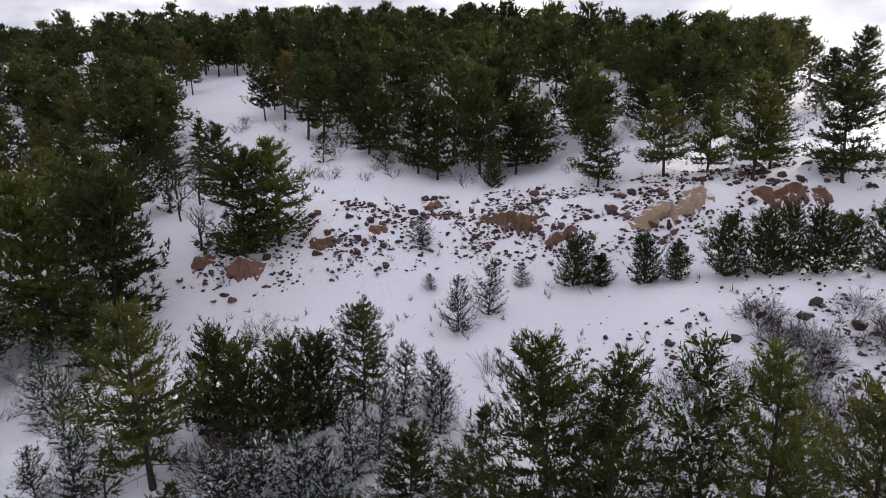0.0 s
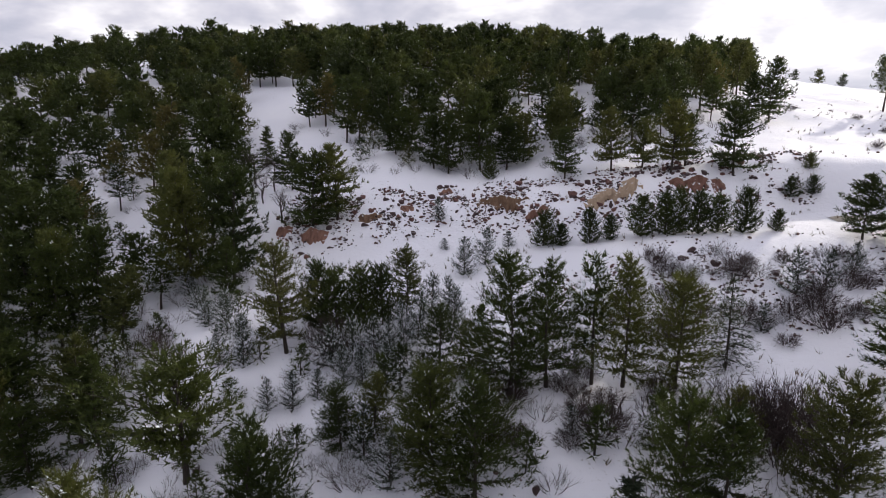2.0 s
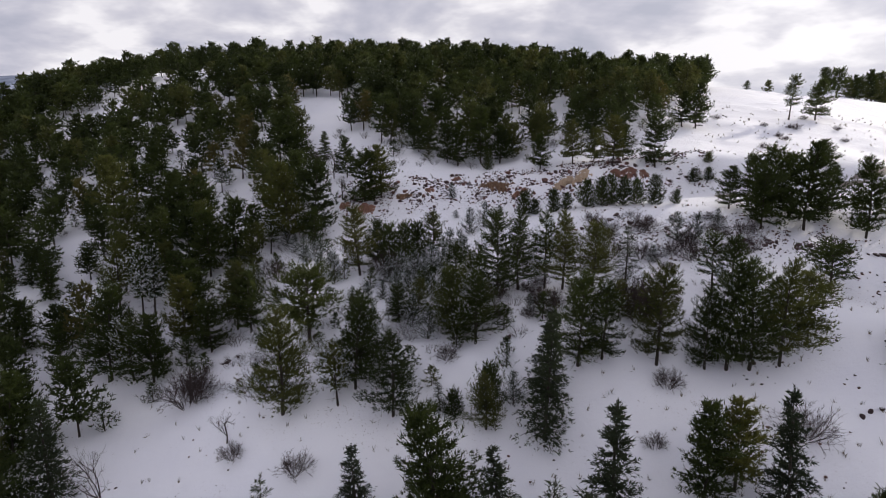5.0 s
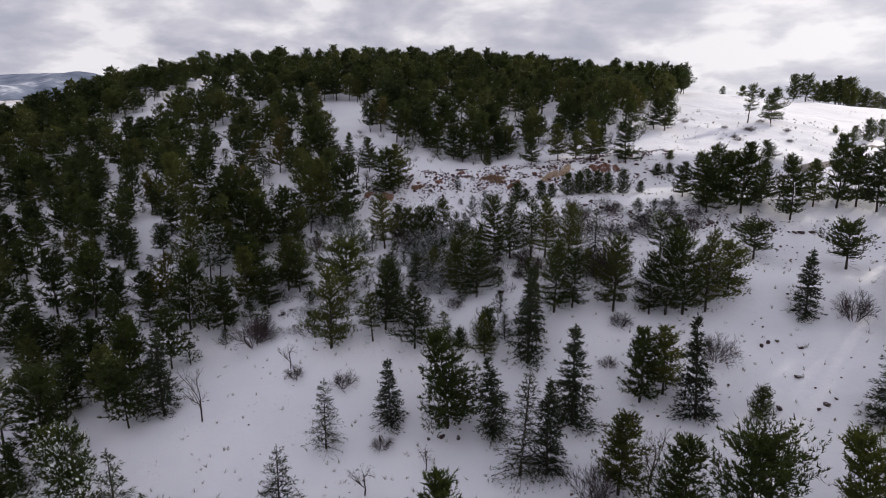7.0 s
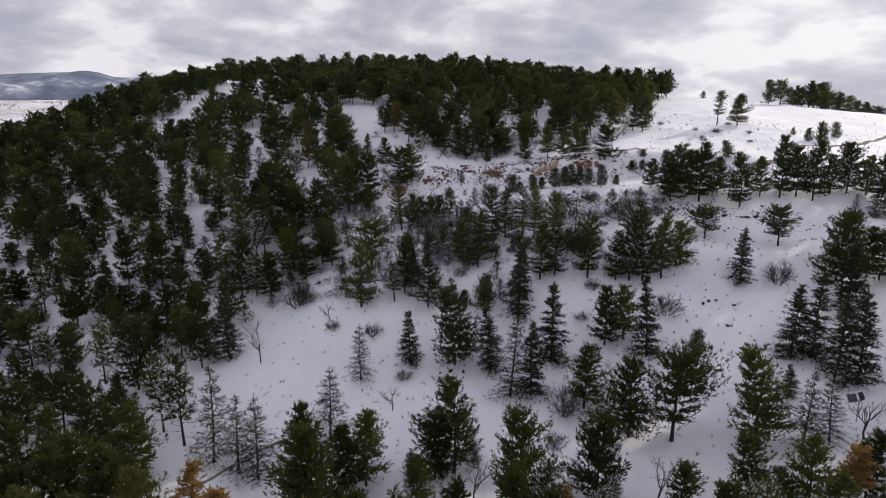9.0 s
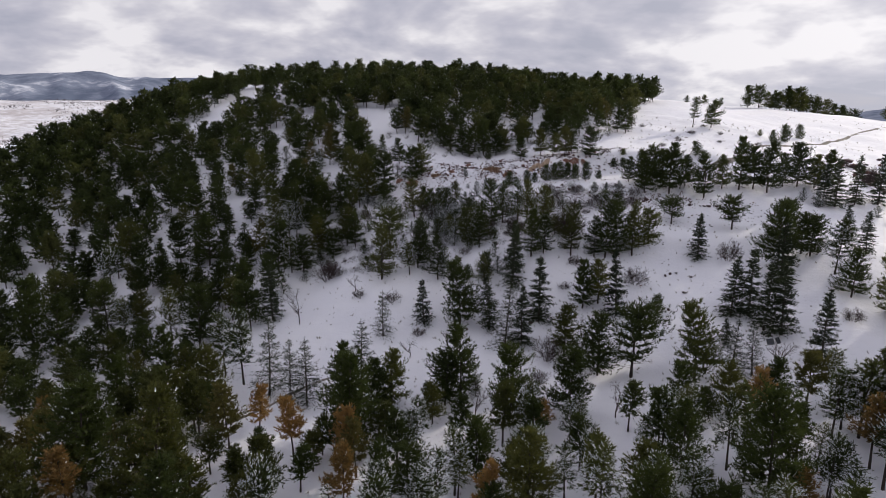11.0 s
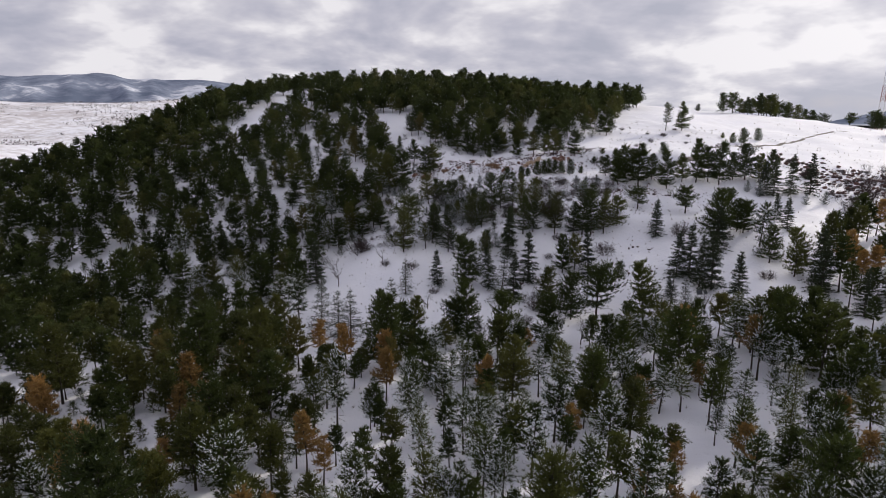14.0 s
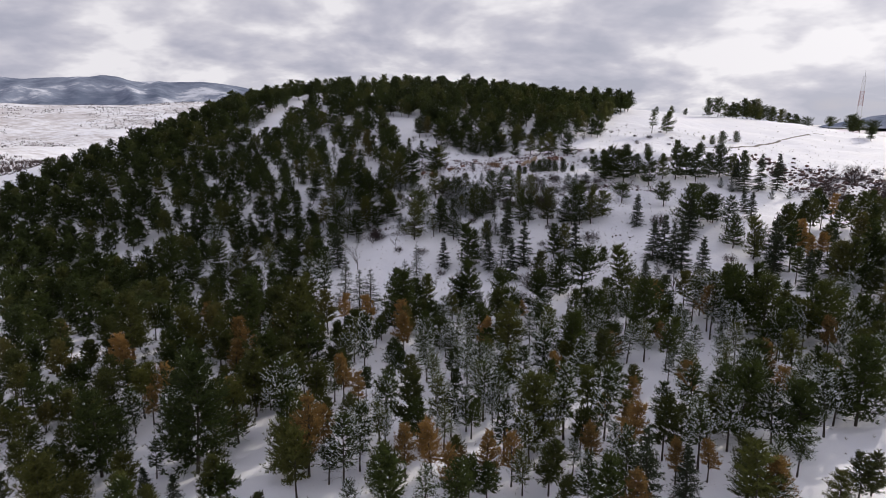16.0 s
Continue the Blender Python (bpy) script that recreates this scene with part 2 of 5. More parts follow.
def fill_stone(dark, light, snow=0.0, ragged=0.7):
    def fill(n, s):
        at = n.add("TexCoord").outputs["Object"]
        geometry = n.add("NewGeometry")
        own = n.add("ObjectInfo").outputs["Random"]
        island = geometry.outputs["Random Per Island"]
        grain = n.noise(at, 5.0, 6, 0.7)
        tone = n.math("ADD", n.math("MULTIPLY", grain, 0.6), n.math("ADD", n.math("MULTIPLY", own, 0.2), n.math("MULTIPLY", island, 0.25)))
        colour = n.ramp(tone, (0.2, dark), (0.8, light))
        if snow:
            split = n.add("SeparateXYZ")
            n.join(geometry.outputs["Normal"], split.inputs[0])
            lie = n.math("ADD", split.outputs["Z"], n.math("MULTIPLY", n.math("SUBTRACT", n.noise(at, 3.2, 6, 0.7), 0.5), ragged))
            colour = n.mix(n.ramp(lie, (snow, 0.0), (min(snow + 0.12, 1.0), 1.0)), colour, (0.84, 0.86, 0.9))
        n.join(colour, s.inputs["Base Color"])
        s.inputs["Roughness"].default_value = 0.85
        relief(n, s, n.noise(at, 9.0, 7, 0.72), 1.0, 0.12)
    return fill


def fill_plain(colour, rough=0.7, metal=0.0, spread=0.15):
    def fill(n, s):
        grain = n.noise(n.add("TexCoord").outputs["Object"], 11.0, 5, 0.65)
        n.join(n.ramp(grain, (0.3, tuple(c * (1 - spread) for c in colour)), (0.7, tuple(min(1, c * (1 + spread)) for c in colour))), s.inputs["Base Color"])
        s.inputs["Roughness"].default_value, s.inputs["Metallic"].default_value = rough, metal
    return fill


def fill_far_hill(n, s):
    at = place(n)
    split = n.add("SeparateXYZ")
    n.join(at, split.inputs[0])
    squash = n.add("Mapping")
    squash.inputs["Scale"].default_value = (1, 1, 0.35)
    n.join(at, squash.inputs["Vector"])
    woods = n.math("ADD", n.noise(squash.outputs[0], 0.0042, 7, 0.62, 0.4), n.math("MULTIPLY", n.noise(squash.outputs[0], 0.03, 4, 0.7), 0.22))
    # snow and woods, both paled and blued: the haze of distance is painted in
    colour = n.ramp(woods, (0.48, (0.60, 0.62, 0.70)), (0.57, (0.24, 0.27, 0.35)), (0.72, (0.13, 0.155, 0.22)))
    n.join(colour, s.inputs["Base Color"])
    s.inputs["Roughness"].default_value = 1.0
    s.inputs["Specular IOR Level"].default_value = 0.0


SNOW = material("snow", fill_snow)
DUSTED = material("clinging_snow", fill_plain((0.80, 0.83, 0.88), 0.8, 0, 0.05))
WOOD_NEEDLES = material("wood_needles", fill_needles((0.016, 0.024, 0.006), (0.066, 0.086, 0.026), True, (0.085, 0.088, 0.028)))
WOOD_OLIVE = material("wood_olive_needles", fill_needles((0.024, 0.032, 0.010), (0.100, 0.105, 0.030), True, (0.11, 0.092, 0.032)))
PINE = material("pine_needles", fill_needles((0.015, 0.024, 0.006), (0.070, 0.090, 0.024), False, (0.095, 0.100, 0.028)))
OLIVE = material("olive_pine_needles", fill_needles((0.024, 0.032, 0.010), (0.112, 0.114, 0.030)))
RUSTY = material("rusty_pine_needles", fill_needles((0.110, 0.075, 0.030), (0.370, 0.215, 0.082)))
CEDAR = material("cedar_needles", fill_needles((0.013, 0.020, 0.012), (0.050, 0.064, 0.034)))
BLUISH = material("blue_green_needles", fill_needles((0.022, 0.032, 0.024), (0.066, 0.085, 0.060)))
BARK = material("pine_bark", fill_bark((0.016, 0.012, 0.010), (0.062, 0.046, 0.037)))
TWIG = material("bare_twigs", fill_bark((0.024, 0.016, 0.016), (0.070, 0.046, 0.044)))
STONE = material("dark_stone", fill_stone((0.020, 0.014, 0.016), (0.095, 0.055, 0.055), 0.90))
RED_STONE = material("red_stone", fill_stone((0.045, 0.021, 0.018), (0.20, 0.095, 0.08), 0.92))
EARTH = material("tan_earth", fill_stone((0.30, 0.20, 0.13), (0.56, 0.43, 0.31), 0.72, 0.8))
RED_EARTH = material("red_earth", fill_stone((0.12, 0.055, 0.042), (0.34, 0.18, 0.13), 0.62, 1.8))
BROWN_EARTH = material("brown_earth", fill_stone((0.060, 0.036, 0.022), (0.28, 0.165, 0.10), 0.62, 1.6))
GRASS = material("dead_grass", fill_needles((0.060, 0.045, 0.030), (0.20, 0.145, 0.085)))
TRACK = material("wet_track", fill_stone((0.10, 0.085, 0.075), (0.27, 0.24, 0.22)))
STEEL = material("galvanised_steel", fill_plain((0.42, 0.43, 0.44), 0.45, 0.8))
RED_PAINT = material("faded_red_paint", fill_plain((0.40, 0.25, 0.24), 0.6))
WHITE_PAINT = material("white_paint", fill_plain((0.72, 0.72, 0.72), 0.6))
PANEL = material("dark_panel", fill_plain((0.030, 0.032, 0.040), 0.25))
WOOD = material("weathered_wood", fill_bark((0.10, 0.075, 0.055), (0.26, 0.20, 0.15)))
FAR_HILL = material("hazy_far_mountain", fill_far_hill)

# ---- helpers for meshes ----
def mesh_of(name, verts, faces, materials, slots=None, soft=False):
    me = bpy.data.meshes.new(name)
    me.from_pydata([tuple(v) for v in verts] if not isinstance(verts, np.ndarray) else verts.tolist(), [], faces if not isinstance(faces, np.ndarray) else faces.tolist())
    for m in materials:
        me.materials.append(m)
    if slots is not None:
        me.polygons.foreach_set("material_index", np.asarray(slots, dtype=np.int32))
    if soft:
        me.polygons.foreach_set("use_smooth", np.ones(len(me.polygons), dtype=bool))
    me.update()
    return me


def part(name, me, parent, label=""):
    ob = new(name, me)
    ob.parent = parent
    return tagged(ob, label) if label else ob


def stepped(a, b, fine, grow, limit):
    """Places from -limit to limit: even steps between a and b, growing ones outside."""
    inner = list(np.arange(a, b + fine / 2, fine))
    right, step = [inner[-1]], fine
    while right[-1] < limit:
        step *= grow
        right.append(right[-1] + step)
    left, step = [inner[0]], fine
    while left[-1] > -limit:
        step *= grow
        left.append(left[-1] - step)
    return np.array(left[:0:-1] + inner + right[1:])


# ---- the ground ----
def build_ground():
    xs, ys = stepped(-62, 72, 0.75, 1.09, 4600), stepped(-76, 62, 0.75, 1.075, 4600)
    gx, gy = np.meshgrid(xs, ys)
    verts = np.stack([gx.ravel(), gy.ravel(), ground_z(gx, gy).ravel()], 1)
    w, h = len(xs), len(ys)
    i = (np.arange(h - 1)[:, None] * w + np.arange(w - 1)[None, :]).ravel()
    faces = np.stack([i, i + 1, i + w + 1, i + w], 1)
    ob = new("ground", mesh_of("ground", verts, faces, [SNOW], soft=True))
    tagged(ob, "snow-covered hillside with terraces, drifts and thin patches", "snowy ground", kind="structure")


def build_mountain(name, label, middle, width, height, depth, seed, turn=0.0):
    """A far range as a ridge of real slopes."""
    nu, nv = 160, 26
    u, v = np.meshgrid(np.linspace(-1, 1, nu), np.linspace(-1, 1, nv))
    crest = (1 - np.abs(u) ** 3.4) * (0.86 + 0.07 * lattice(u * 2.6 + 9, u * 0, seed) + 0.05 * lattice(u * 7, u * 0, seed + 1))
    folds = 0.16 * np.abs(lattice(u * 7, v * 1.5, seed + 2)) + 0.07 * lattice(u * 19, v * 5, seed + 3)
    z = height * np.maximum(crest * (1 - np.abs(v) ** 1.15) - folds * (1 - v * v) * np.minimum(1, np.abs(v) * 2.2 + 0.12), -0.05) - 30
    c, s = math.cos(radians(turn)), math.sin(radians(turn))
    x, y = u * width / 2, v * depth / 2
    verts = np.stack([(middle[0] + x * c - y * s).ravel(), (middle[1] + x * s + y * c).ravel(), z.ravel()], 1)
    i = (np.arange(nv - 1)[:, None] * nu + np.arange(nu - 1)[None, :]).ravel()
    faces = np.stack([i, i + 1, i + nu + 1, i + nu], 1)
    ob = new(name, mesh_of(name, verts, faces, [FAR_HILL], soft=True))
    tagged(ob, label, "mountain", kind="structure")


build_ground()

# ---- trees and bushes ----
def tube(verts, faces, path, radii, sides=6):
    """Adds a tapered tube along a path to the lists."""
    path = np.asarray(path, float)
    base = len(verts)
    for k, (p, r) in enumerate(zip(path, radii)):
        way = path[min(k + 1, len(path) - 1)] - path[max(k - 1, 0)]
        way = way / (np.linalg.norm(way) + 1e-9)
        a = np.cross(way, (0.31, 0.95, 0.05))
        a /= np.linalg.norm(a) + 1e-9
        b = np.cross(way, a)
        for s in range(sides):
            q = 2 * math.pi * s / sides
            verts.append(p + r * (math.cos(q) * a + math.sin(q) * b))
    for k in range(len(path) - 1):
        for s in range(sides):
            i, j = base + k * sides + s, base + k * sides + (s + 1) % sides
            faces.append((i, j, j + sides, i + sides))
    faces.append(tuple(base + (len(path) - 1) * sides + s for s in range(sides)))


def blades(rng, centres, axes, count, length, width, spread, snow):
    """Needle sprays: narrow triangles that fan out from each centre. Returns verts, faces and slots (1: with snow on)."""
    n = len(centres)
    c, a = np.repeat(np.asarray(centres), count, 0), np.repeat(np.asarray(axes), count, 0)
    way = a + spread * rng.normal(size=(n * count, 3))
    way /= np.linalg.norm(way, axis=1, keepdims=True) + 1e-9
    side = np.cross(way, np.array([0.0, 0.0, 1.0]) + 0.55 * rng.normal(size=way.shape))
    side /= np.linalg.norm(side, axis=1, keepdims=True) + 1e-9
    size = length * rng.uniform(0.65, 1.2, (n * count, 1))
    half = side * width * 0.5 * rng.uniform(0.7, 1.2, (n * count, 1))
    start = c + 0.12 * length * rng.normal(size=c.shape)
    verts = np.stack([start + half, start + way * size, start - half], 1).reshape(-1, 3)
    faces = np.arange(n * count * 3).reshape(-1, 3)
    chance = np.repeat(snow, count) if isinstance(snow, np.ndarray) else np.full(n * count, snow)
    slots = (rng.random(n * count) < chance).astype(np.int32)
    return verts, faces, slots


def unit(v):
    return v / (np.linalg.norm(v) + 1e-9)


def sprays(rng, centres, axes, laden, count, shoot, length, width):
    """Needle tufts: thin triangles that stand round each shoot and lean forward along it.
    Returns verts, faces and slots (1: with snow on)."""
    n = len(centres)
    c, a = np.repeat(centres, count, 0), np.repeat(axes, count, 0)
    ray = rng.normal(size=a.shape)
    ray -= a * np.sum(ray * a, 1, keepdims=True)
    ray /= np.linalg.norm(ray, axis=1, keepdims=True) + 1e-9
    along_shoot = rng.random((n * count, 1))
    way = a * (0.45 + 0.75 * along_shoot) + ray * (1.0 - 0.45 * along_shoot)
    way /= np.linalg.norm(way, axis=1, keepdims=True)
    side = np.cross(way, rng.normal(size=way.shape))
    side /= np.linalg.norm(side, axis=1, keepdims=True) + 1e-9
    size = length * rng.uniform(0.65, 1.2, (n * count, 1))
    white = rng.random(n * count) < np.repeat(laden, count) * (0.55 + 0.6 * (way[:, 2] > 0))
    half = side * width * 0.5 * rng.uniform(0.7, 1.3, (n * count, 1)) * np.where(white, 0.75, 1.0)[:, None]
    size = size * np.where(white, 0.6, 1.0)[:, None]
    start = c + a * shoot * (along_shoot - 0.5)
    verts = np.stack([start + half, start + way * size, start - half], 1).reshape(-1, 3)
    return verts, np.arange(n * count * 3).reshape(-1, 3), white.astype(np.int32)


# for each shape: gap between whorls, boughs in a whorl, rise and curl of the boughs (low and high in the crown),
# breadth of the fan of shoots, its thickness, how far the shoots turn up
HABIT = {
    "round": dict(gap=0.46, boughs=5, rise=(-0.06, 0.75), curl=(0.22, 0.25), fan=0.42, deep=0.085, up=0.85),
    "cone": dict(gap=0.34, boughs=6, rise=(-0.10, 0.55), curl=(-0.04, 0.0), fan=0.40, deep=0.022, up=0.12),
    "flat": dict(gap=0.50, boughs=5, rise=(0.16, 0.55), curl=(0.08, 0.1), fan=0.46, deep=0.08, up=0.7),
    "bushy": dict(gap=0.27, boughs=6, rise=(0.25, 1.1), curl=(0.4, 0.3), fan=0.40, deep=0.10, up=0.8),
}


def conifer(seed, h, start, reach, shape, needles, dust=0.05, density=9.0, shoot=0.24, blade=(0.24, 0.045), fan=7, old=0.5, bend=0.03, droop=0.0, thick=0.014, rings=8, sides=7, limbs=True, pointed=0.6, sparse=0.12, gap=None):
    """Meshes of a conifer h metres high: trunk with branches, and crown. start: height of the lowest green branches, as a share of h;
    reach: longest branch; density: tufts to a metre of branch; old: share of dense older needles near the stem."""
    rng = np.random.default_rng(seed)
    habit = HABIT[shape]
    tv, tf, bv, bf = [], [], [], []
    lean = rng.normal(size=2) * bend * h
    def stem(z):
        u = z / h
        return np.array([lean[0] * u * u + 0.012 * h * math.sin(4 * u + seed), lean[1] * u * u + 0.012 * h * math.cos(3 * u + seed * 2), z])
    heights = np.linspace(0, 1, rings) * h * 0.97
    tube(tv, tf, [stem(z) - (0, 0, 0.25 if z == 0 else 0) for z in heights], [thick * h * (1.25 if z == 0 else 1) * (1 - 0.93 * z / h) + 0.008 for z in heights], sides)

    def stick(p, tip, r):   # a thin twig
        side = unit(np.cross(tip - p, (0.13, 0.21, 1.0))) * r
        bf.append((len(bv), len(bv) + 1, len(bv) + 2))
        bv.extend([p - side, p + side, tip])

    dead = start * h * 0.40
    while limbs and dead < start * h and shape != "bushy":   # dead lower branches
        q = rng.random() * 6.28
        p, L = stem(dead), reach * rng.uniform(0.25, 0.65)
        tip = p + L * np.array([math.cos(q), math.sin(q), rng.uniform(-0.25, 0.1)])
        tube(bv, bf, [p, tip], [0.016, 0.004], 3)
        for s in rng.uniform(0.3, 0.95, 4):
            stick(p + (tip - p) * s, p + (tip - p) * s + unit(tip - p + rng.normal(size=3) * 0.6 * L) * L * 0.4, 0.008)
        dead += rng.uniform(0.10, 0.25)

    taper, belly, full_at = rng.uniform(0.50, 0.80), rng.uniform(0.55, 0.80), rng.uniform(1.4, 2.4)
    side_turn, lopsided = rng.random() * 6.28, rng.uniform(0.05, 0.25)
    centres, axes, laden, kernel, kernel_axes = [], [], [], [], []
    z, turn = start * h, rng.random() * 6.28
    while z < 0.97 * h:
        u = (z - start * h) / (h - start * h)
        if shape == "round":
            span = reach * min(1.0, belly + full_at * u) * max(0.06, 1 - u) ** taper
        elif shape == "cone":
            span = reach * min(1.0, 0.8 + 2.5 * u) * (1 - u) ** 0.9 + 0.10
        elif shape == "flat":
            span = reach * min(1.0, 0.6 + 1.4 * u) * max(0.15, 1 - u ** 2.0) ** 0.6
        else:
            span = reach * (1 - u) ** pointed * min(1.0, 0.8 + 1.5 * u)
        turn += 1.1 + 0.4 * rng.random()
        rise0 = habit["rise"][0] + (habit["rise"][1] - habit["rise"][0]) * u ** 1.3 - droop
        curl = habit["curl"][0] + (habit["curl"][1] - habit["curl"][0]) * u - droop
        for k in range(habit["boughs"]):
            if rng.random() < sparse:
                continue
            q = turn + 6.283 * k / habit["boughs"] + rng.normal() * 0.28
            L = span * rng.uniform(0.62, 1.15) * (1 + (lopsided if shape != "cone" else 0.05) * math.sin(q + side_turn))
            if L < 0.10:
                continue
            rise = rise0 + rng.normal() * 0.10
            out, across = np.array([math.cos(q), math.sin(q), 0.0]), np.array([-math.sin(q), math.cos(q), 0.0])
            base = stem(z + rng.normal() * 0.08)
            def line(s):
                s = np.asarray(s, float)[..., None]
                return base + out * L * s + np.array([0, 0, 1.0]) * L * (rise * s + curl * s * s)
            if limbs and L > 0.5:
                tube(bv, bf, [line(0.0), line(0.5), line(0.93)], [0.007 + 0.011 * L, 0.005 + 0.006 * L, 0.004], 3)
            count = max(2, int(round(density * L * rng.uniform(0.8, 1.2))))
            s = 0.24 + 0.80 * rng.random(count) ** 0.72
            wide = habit["fan"] * L * np.sin(np.pi * np.clip(0.12 + 0.72 * s, 0, 1)) + 0.04
            sway = rng.uniform(-1, 1, count)
            p = line(s) + across * (sway * wide)[:, None] + rng.normal(size=(count, 3)) * 0.03
            p[:, 2] += rng.normal(size=count) * (habit["deep"] * L + 0.02) + 0.10 * wide * np.abs(sway) * (shape != "cone")
            slope = rise + 2 * curl * s
            ax = out * 0.75 + across * (0.85 * sway)[:, None] + rng.normal(size=(count, 3)) * 0.16
            ax[:, 2] += slope * 0.7 + habit["up"] * rng.uniform(0.35, 1.1, count)
            ax /= np.linalg.norm(ax, axis=1, keepdims=True)
            centres.append(p)
            axes.append(ax)
            laden.append((rng.random(count) < dust * (1.35 - 0.7 * u) * (1.2 - 0.3 * s)) * rng.uniform(0.5, 1.0, count))
            if limbs:
                for m in range(0, count, 2):
                    stick(line(max(0.1, s[m] - 0.22)), p[m], 0.006)
            inside_count = int(count * old + rng.random())
            if inside_count:
                s = 0.10 + 0.60 * rng.random(inside_count)
                kernel.append(line(s) + across * (rng.uniform(-1, 1, inside_count) * 0.32 * L * s)[:, None])
                kernel_axes.append(np.tile(unit(out + np.array([0, 0, 0.2 + rise])), (inside_count, 1)))
        z += (gap or habit["gap"]) * rng.uniform(0.75, 1.25) * (0.62 + 0.38 * (1 - u))
    tip = np.linspace(0.93, 0.995, 5) * h   # the leader
    centres.append(np.array([stem(t) for t in tip]))
    axes.append(np.tile((0.05, 0.0, 1.0), (5, 1)))
    laden.append(np.zeros(5))
    v, f, slots = sprays(rng, np.concatenate(centres), np.concatenate(axes), np.concatenate(laden), fan, shoot, *blade)
    if kernel:
        c = np.concatenate(kernel)
        kv, kf, ks = sprays(rng, c, np.concatenate(kernel_axes), np.zeros(len(c)), 3, shoot * 1.6, blade[0] * 1.5, blade[1] * 2.0)
        v, f, slots = np.concatenate([v, kv]), np.concatenate([f, kf + len(v)]), np.concatenate([slots, ks])
    wood = tf + [tuple(i + len(tv) for i in face) for face in bf]
    return mesh_of("trunk", tv + bv, wood, [BARK], soft=True), mesh_of("crown", v, f, [needles, DUSTED], slots)


def bare(seed, h, stems, spread, thick, depth, frost=0.0):
    """Bare branches: each stem forks a few times."""
    rng = np.random.default_rng(seed)
    tv, tf, bv, bf = [], [], [], []
    def grow(p, way, length, r, level, trunk):
        mid = p + way * length * 0.5 + rng.normal(size=3) * 0.05 * length
        tip = p + way * length + np.array([0, 0, 0.06 * length])
        if level > 1:
            tube(*((tv, tf) if trunk else (bv, bf)), [p, mid, tip], [r, r * 0.8, r * 0.6], 5 if trunk else 3)
        else:
            side = unit(np.cross(way, rng.normal(size=3))) * max(r * 0.8, 0.007)
            base = len(bv)
            bv.extend([p - side, p + side, tip])
            bf.append((base, base + 1, base + 2))
        if level == 0:
            return
        for k in range(4 if level > 1 else 5):
            s = 1.0 if k == 0 else rng.uniform(0.45, 0.95)
            fork = unit(way + rng.normal(size=3) * spread + np.array([0, 0, 0.12]))
            grow(p + (tip - p) * s, fork, length * rng.uniform(0.55, 0.8), r * 0.55, level - 1, False)
    for k in range(stems):
        q = rng.random() * 6.283
        tilt = rng.uniform(0.1, 1.5) if stems > 1 else 0.06
        way = unit(np.array([math.cos(q) * tilt, math.sin(q) * tilt, 1.0]))
        grow(np.array([0.12 * math.cos(q) * (stems > 1), 0.12 * math.sin(q) * (stems > 1), -0.12]), way, h * rng.uniform(0.34, 0.5), thick, depth, stems == 1)
    slots = (rng.random(len(bf)) < frost).astype(np.int32)
    return mesh_of("bare_trunk", tv, tf, [TWIG], soft=True) if tf else None, mesh_of("twigs", bv, bf, [TWIG, DUSTED], slots)


def stand(name, label, category, group, parts):
    """A tree as an Empty at its foot with trunk, branches and crown under it. parts: (name, mesh)."""
    if len(parts) == 1:
        return tagged(new(name, parts[0][1]), label, category, group)
    root = new(name)
    for called, me in parts:
        if me is not None:
            part(called, me, root)
    return tagged(root, label, category, group)


KINDS = {}


def kind(key, name, label, category, group, height, variants):
    KINDS[key] = (name, label, category, group, height, variants)


def pines(key, name, label, group, height, count, seed, **given):
    made = []
    for k in range(count):
        trunk, crown = conifer(seed + 17 * k, height, **given)
        made.append([("trunk", trunk), ("crown", crown)])
    kind(key, name, label, "pine tree" if "pine" in name else "cedar tree", group, height, made)


NEAR = dict(density=19, fan=10, shoot=0.20, blade=(0.16, 0.030), old=1.0)
SINGLY = dict(density=10.5, fan=6, shoot=0.24, blade=(0.25, 0.062), old=0.8)
pines("p", "pine_tree", "dark green black pine with a full crown, in snow", "pines on the slope", 6.5, 8, 100, start=0.15, reach=2.65, shape="round", needles=PINE, dust=0.05, bend=0.05, **SINGLY)
pines("n", "pine_tree", "large dark green pine with upswept shoots below the terrace", "pines below the terrace", 6.5, 7, 200, start=0.13, reach=2.55, shape="round", needles=PINE, dust=0.14, bend=0.04, **NEAR)
pines("q", "pine_tree", "slender snow-dusted pine with a long bare trunk", "slender pines", 6.5, 6, 300, start=0.34, reach=1.95, shape="round", needles=PINE, dust=0.8, sparse=0.2, **SINGLY)
pines("l", "pine_tree", "olive-green pine with yellowish needle tips", "pines on the slope", 6.5, 6, 400, start=0.22, reach=2.35, shape="round", needles=OLIVE, dust=0.05, bend=0.05, **SINGLY)
pines("m", "pine_tree", "large olive-green pine with sunlit upswept shoots", "pines below the terrace", 6.5, 3, 450, start=0.16, reach=2.2, shape="round", needles=OLIVE, dust=0.05, sparse=0.2, **NEAR)
pines("o", "pine_tree", "slender pine with rusty orange-brown needles", "slender pines", 6.5, 4, 500, start=0.38, reach=1.6, shape="round", needles=RUSTY, dust=0.04, sparse=0.2, **SINGLY)
pines("c", "cedar_tree", "dark conical cedar with layered branches", "cedars on the open slope", 7.0, 5, 600, start=0.05, reach=1.8, shape="cone", needles=CEDAR, dust=0.10, droop=0.04, density=9.5, fan=5, shoot=0.22, blade=(0.19, 0.052), old=0.75, gap=0.40)
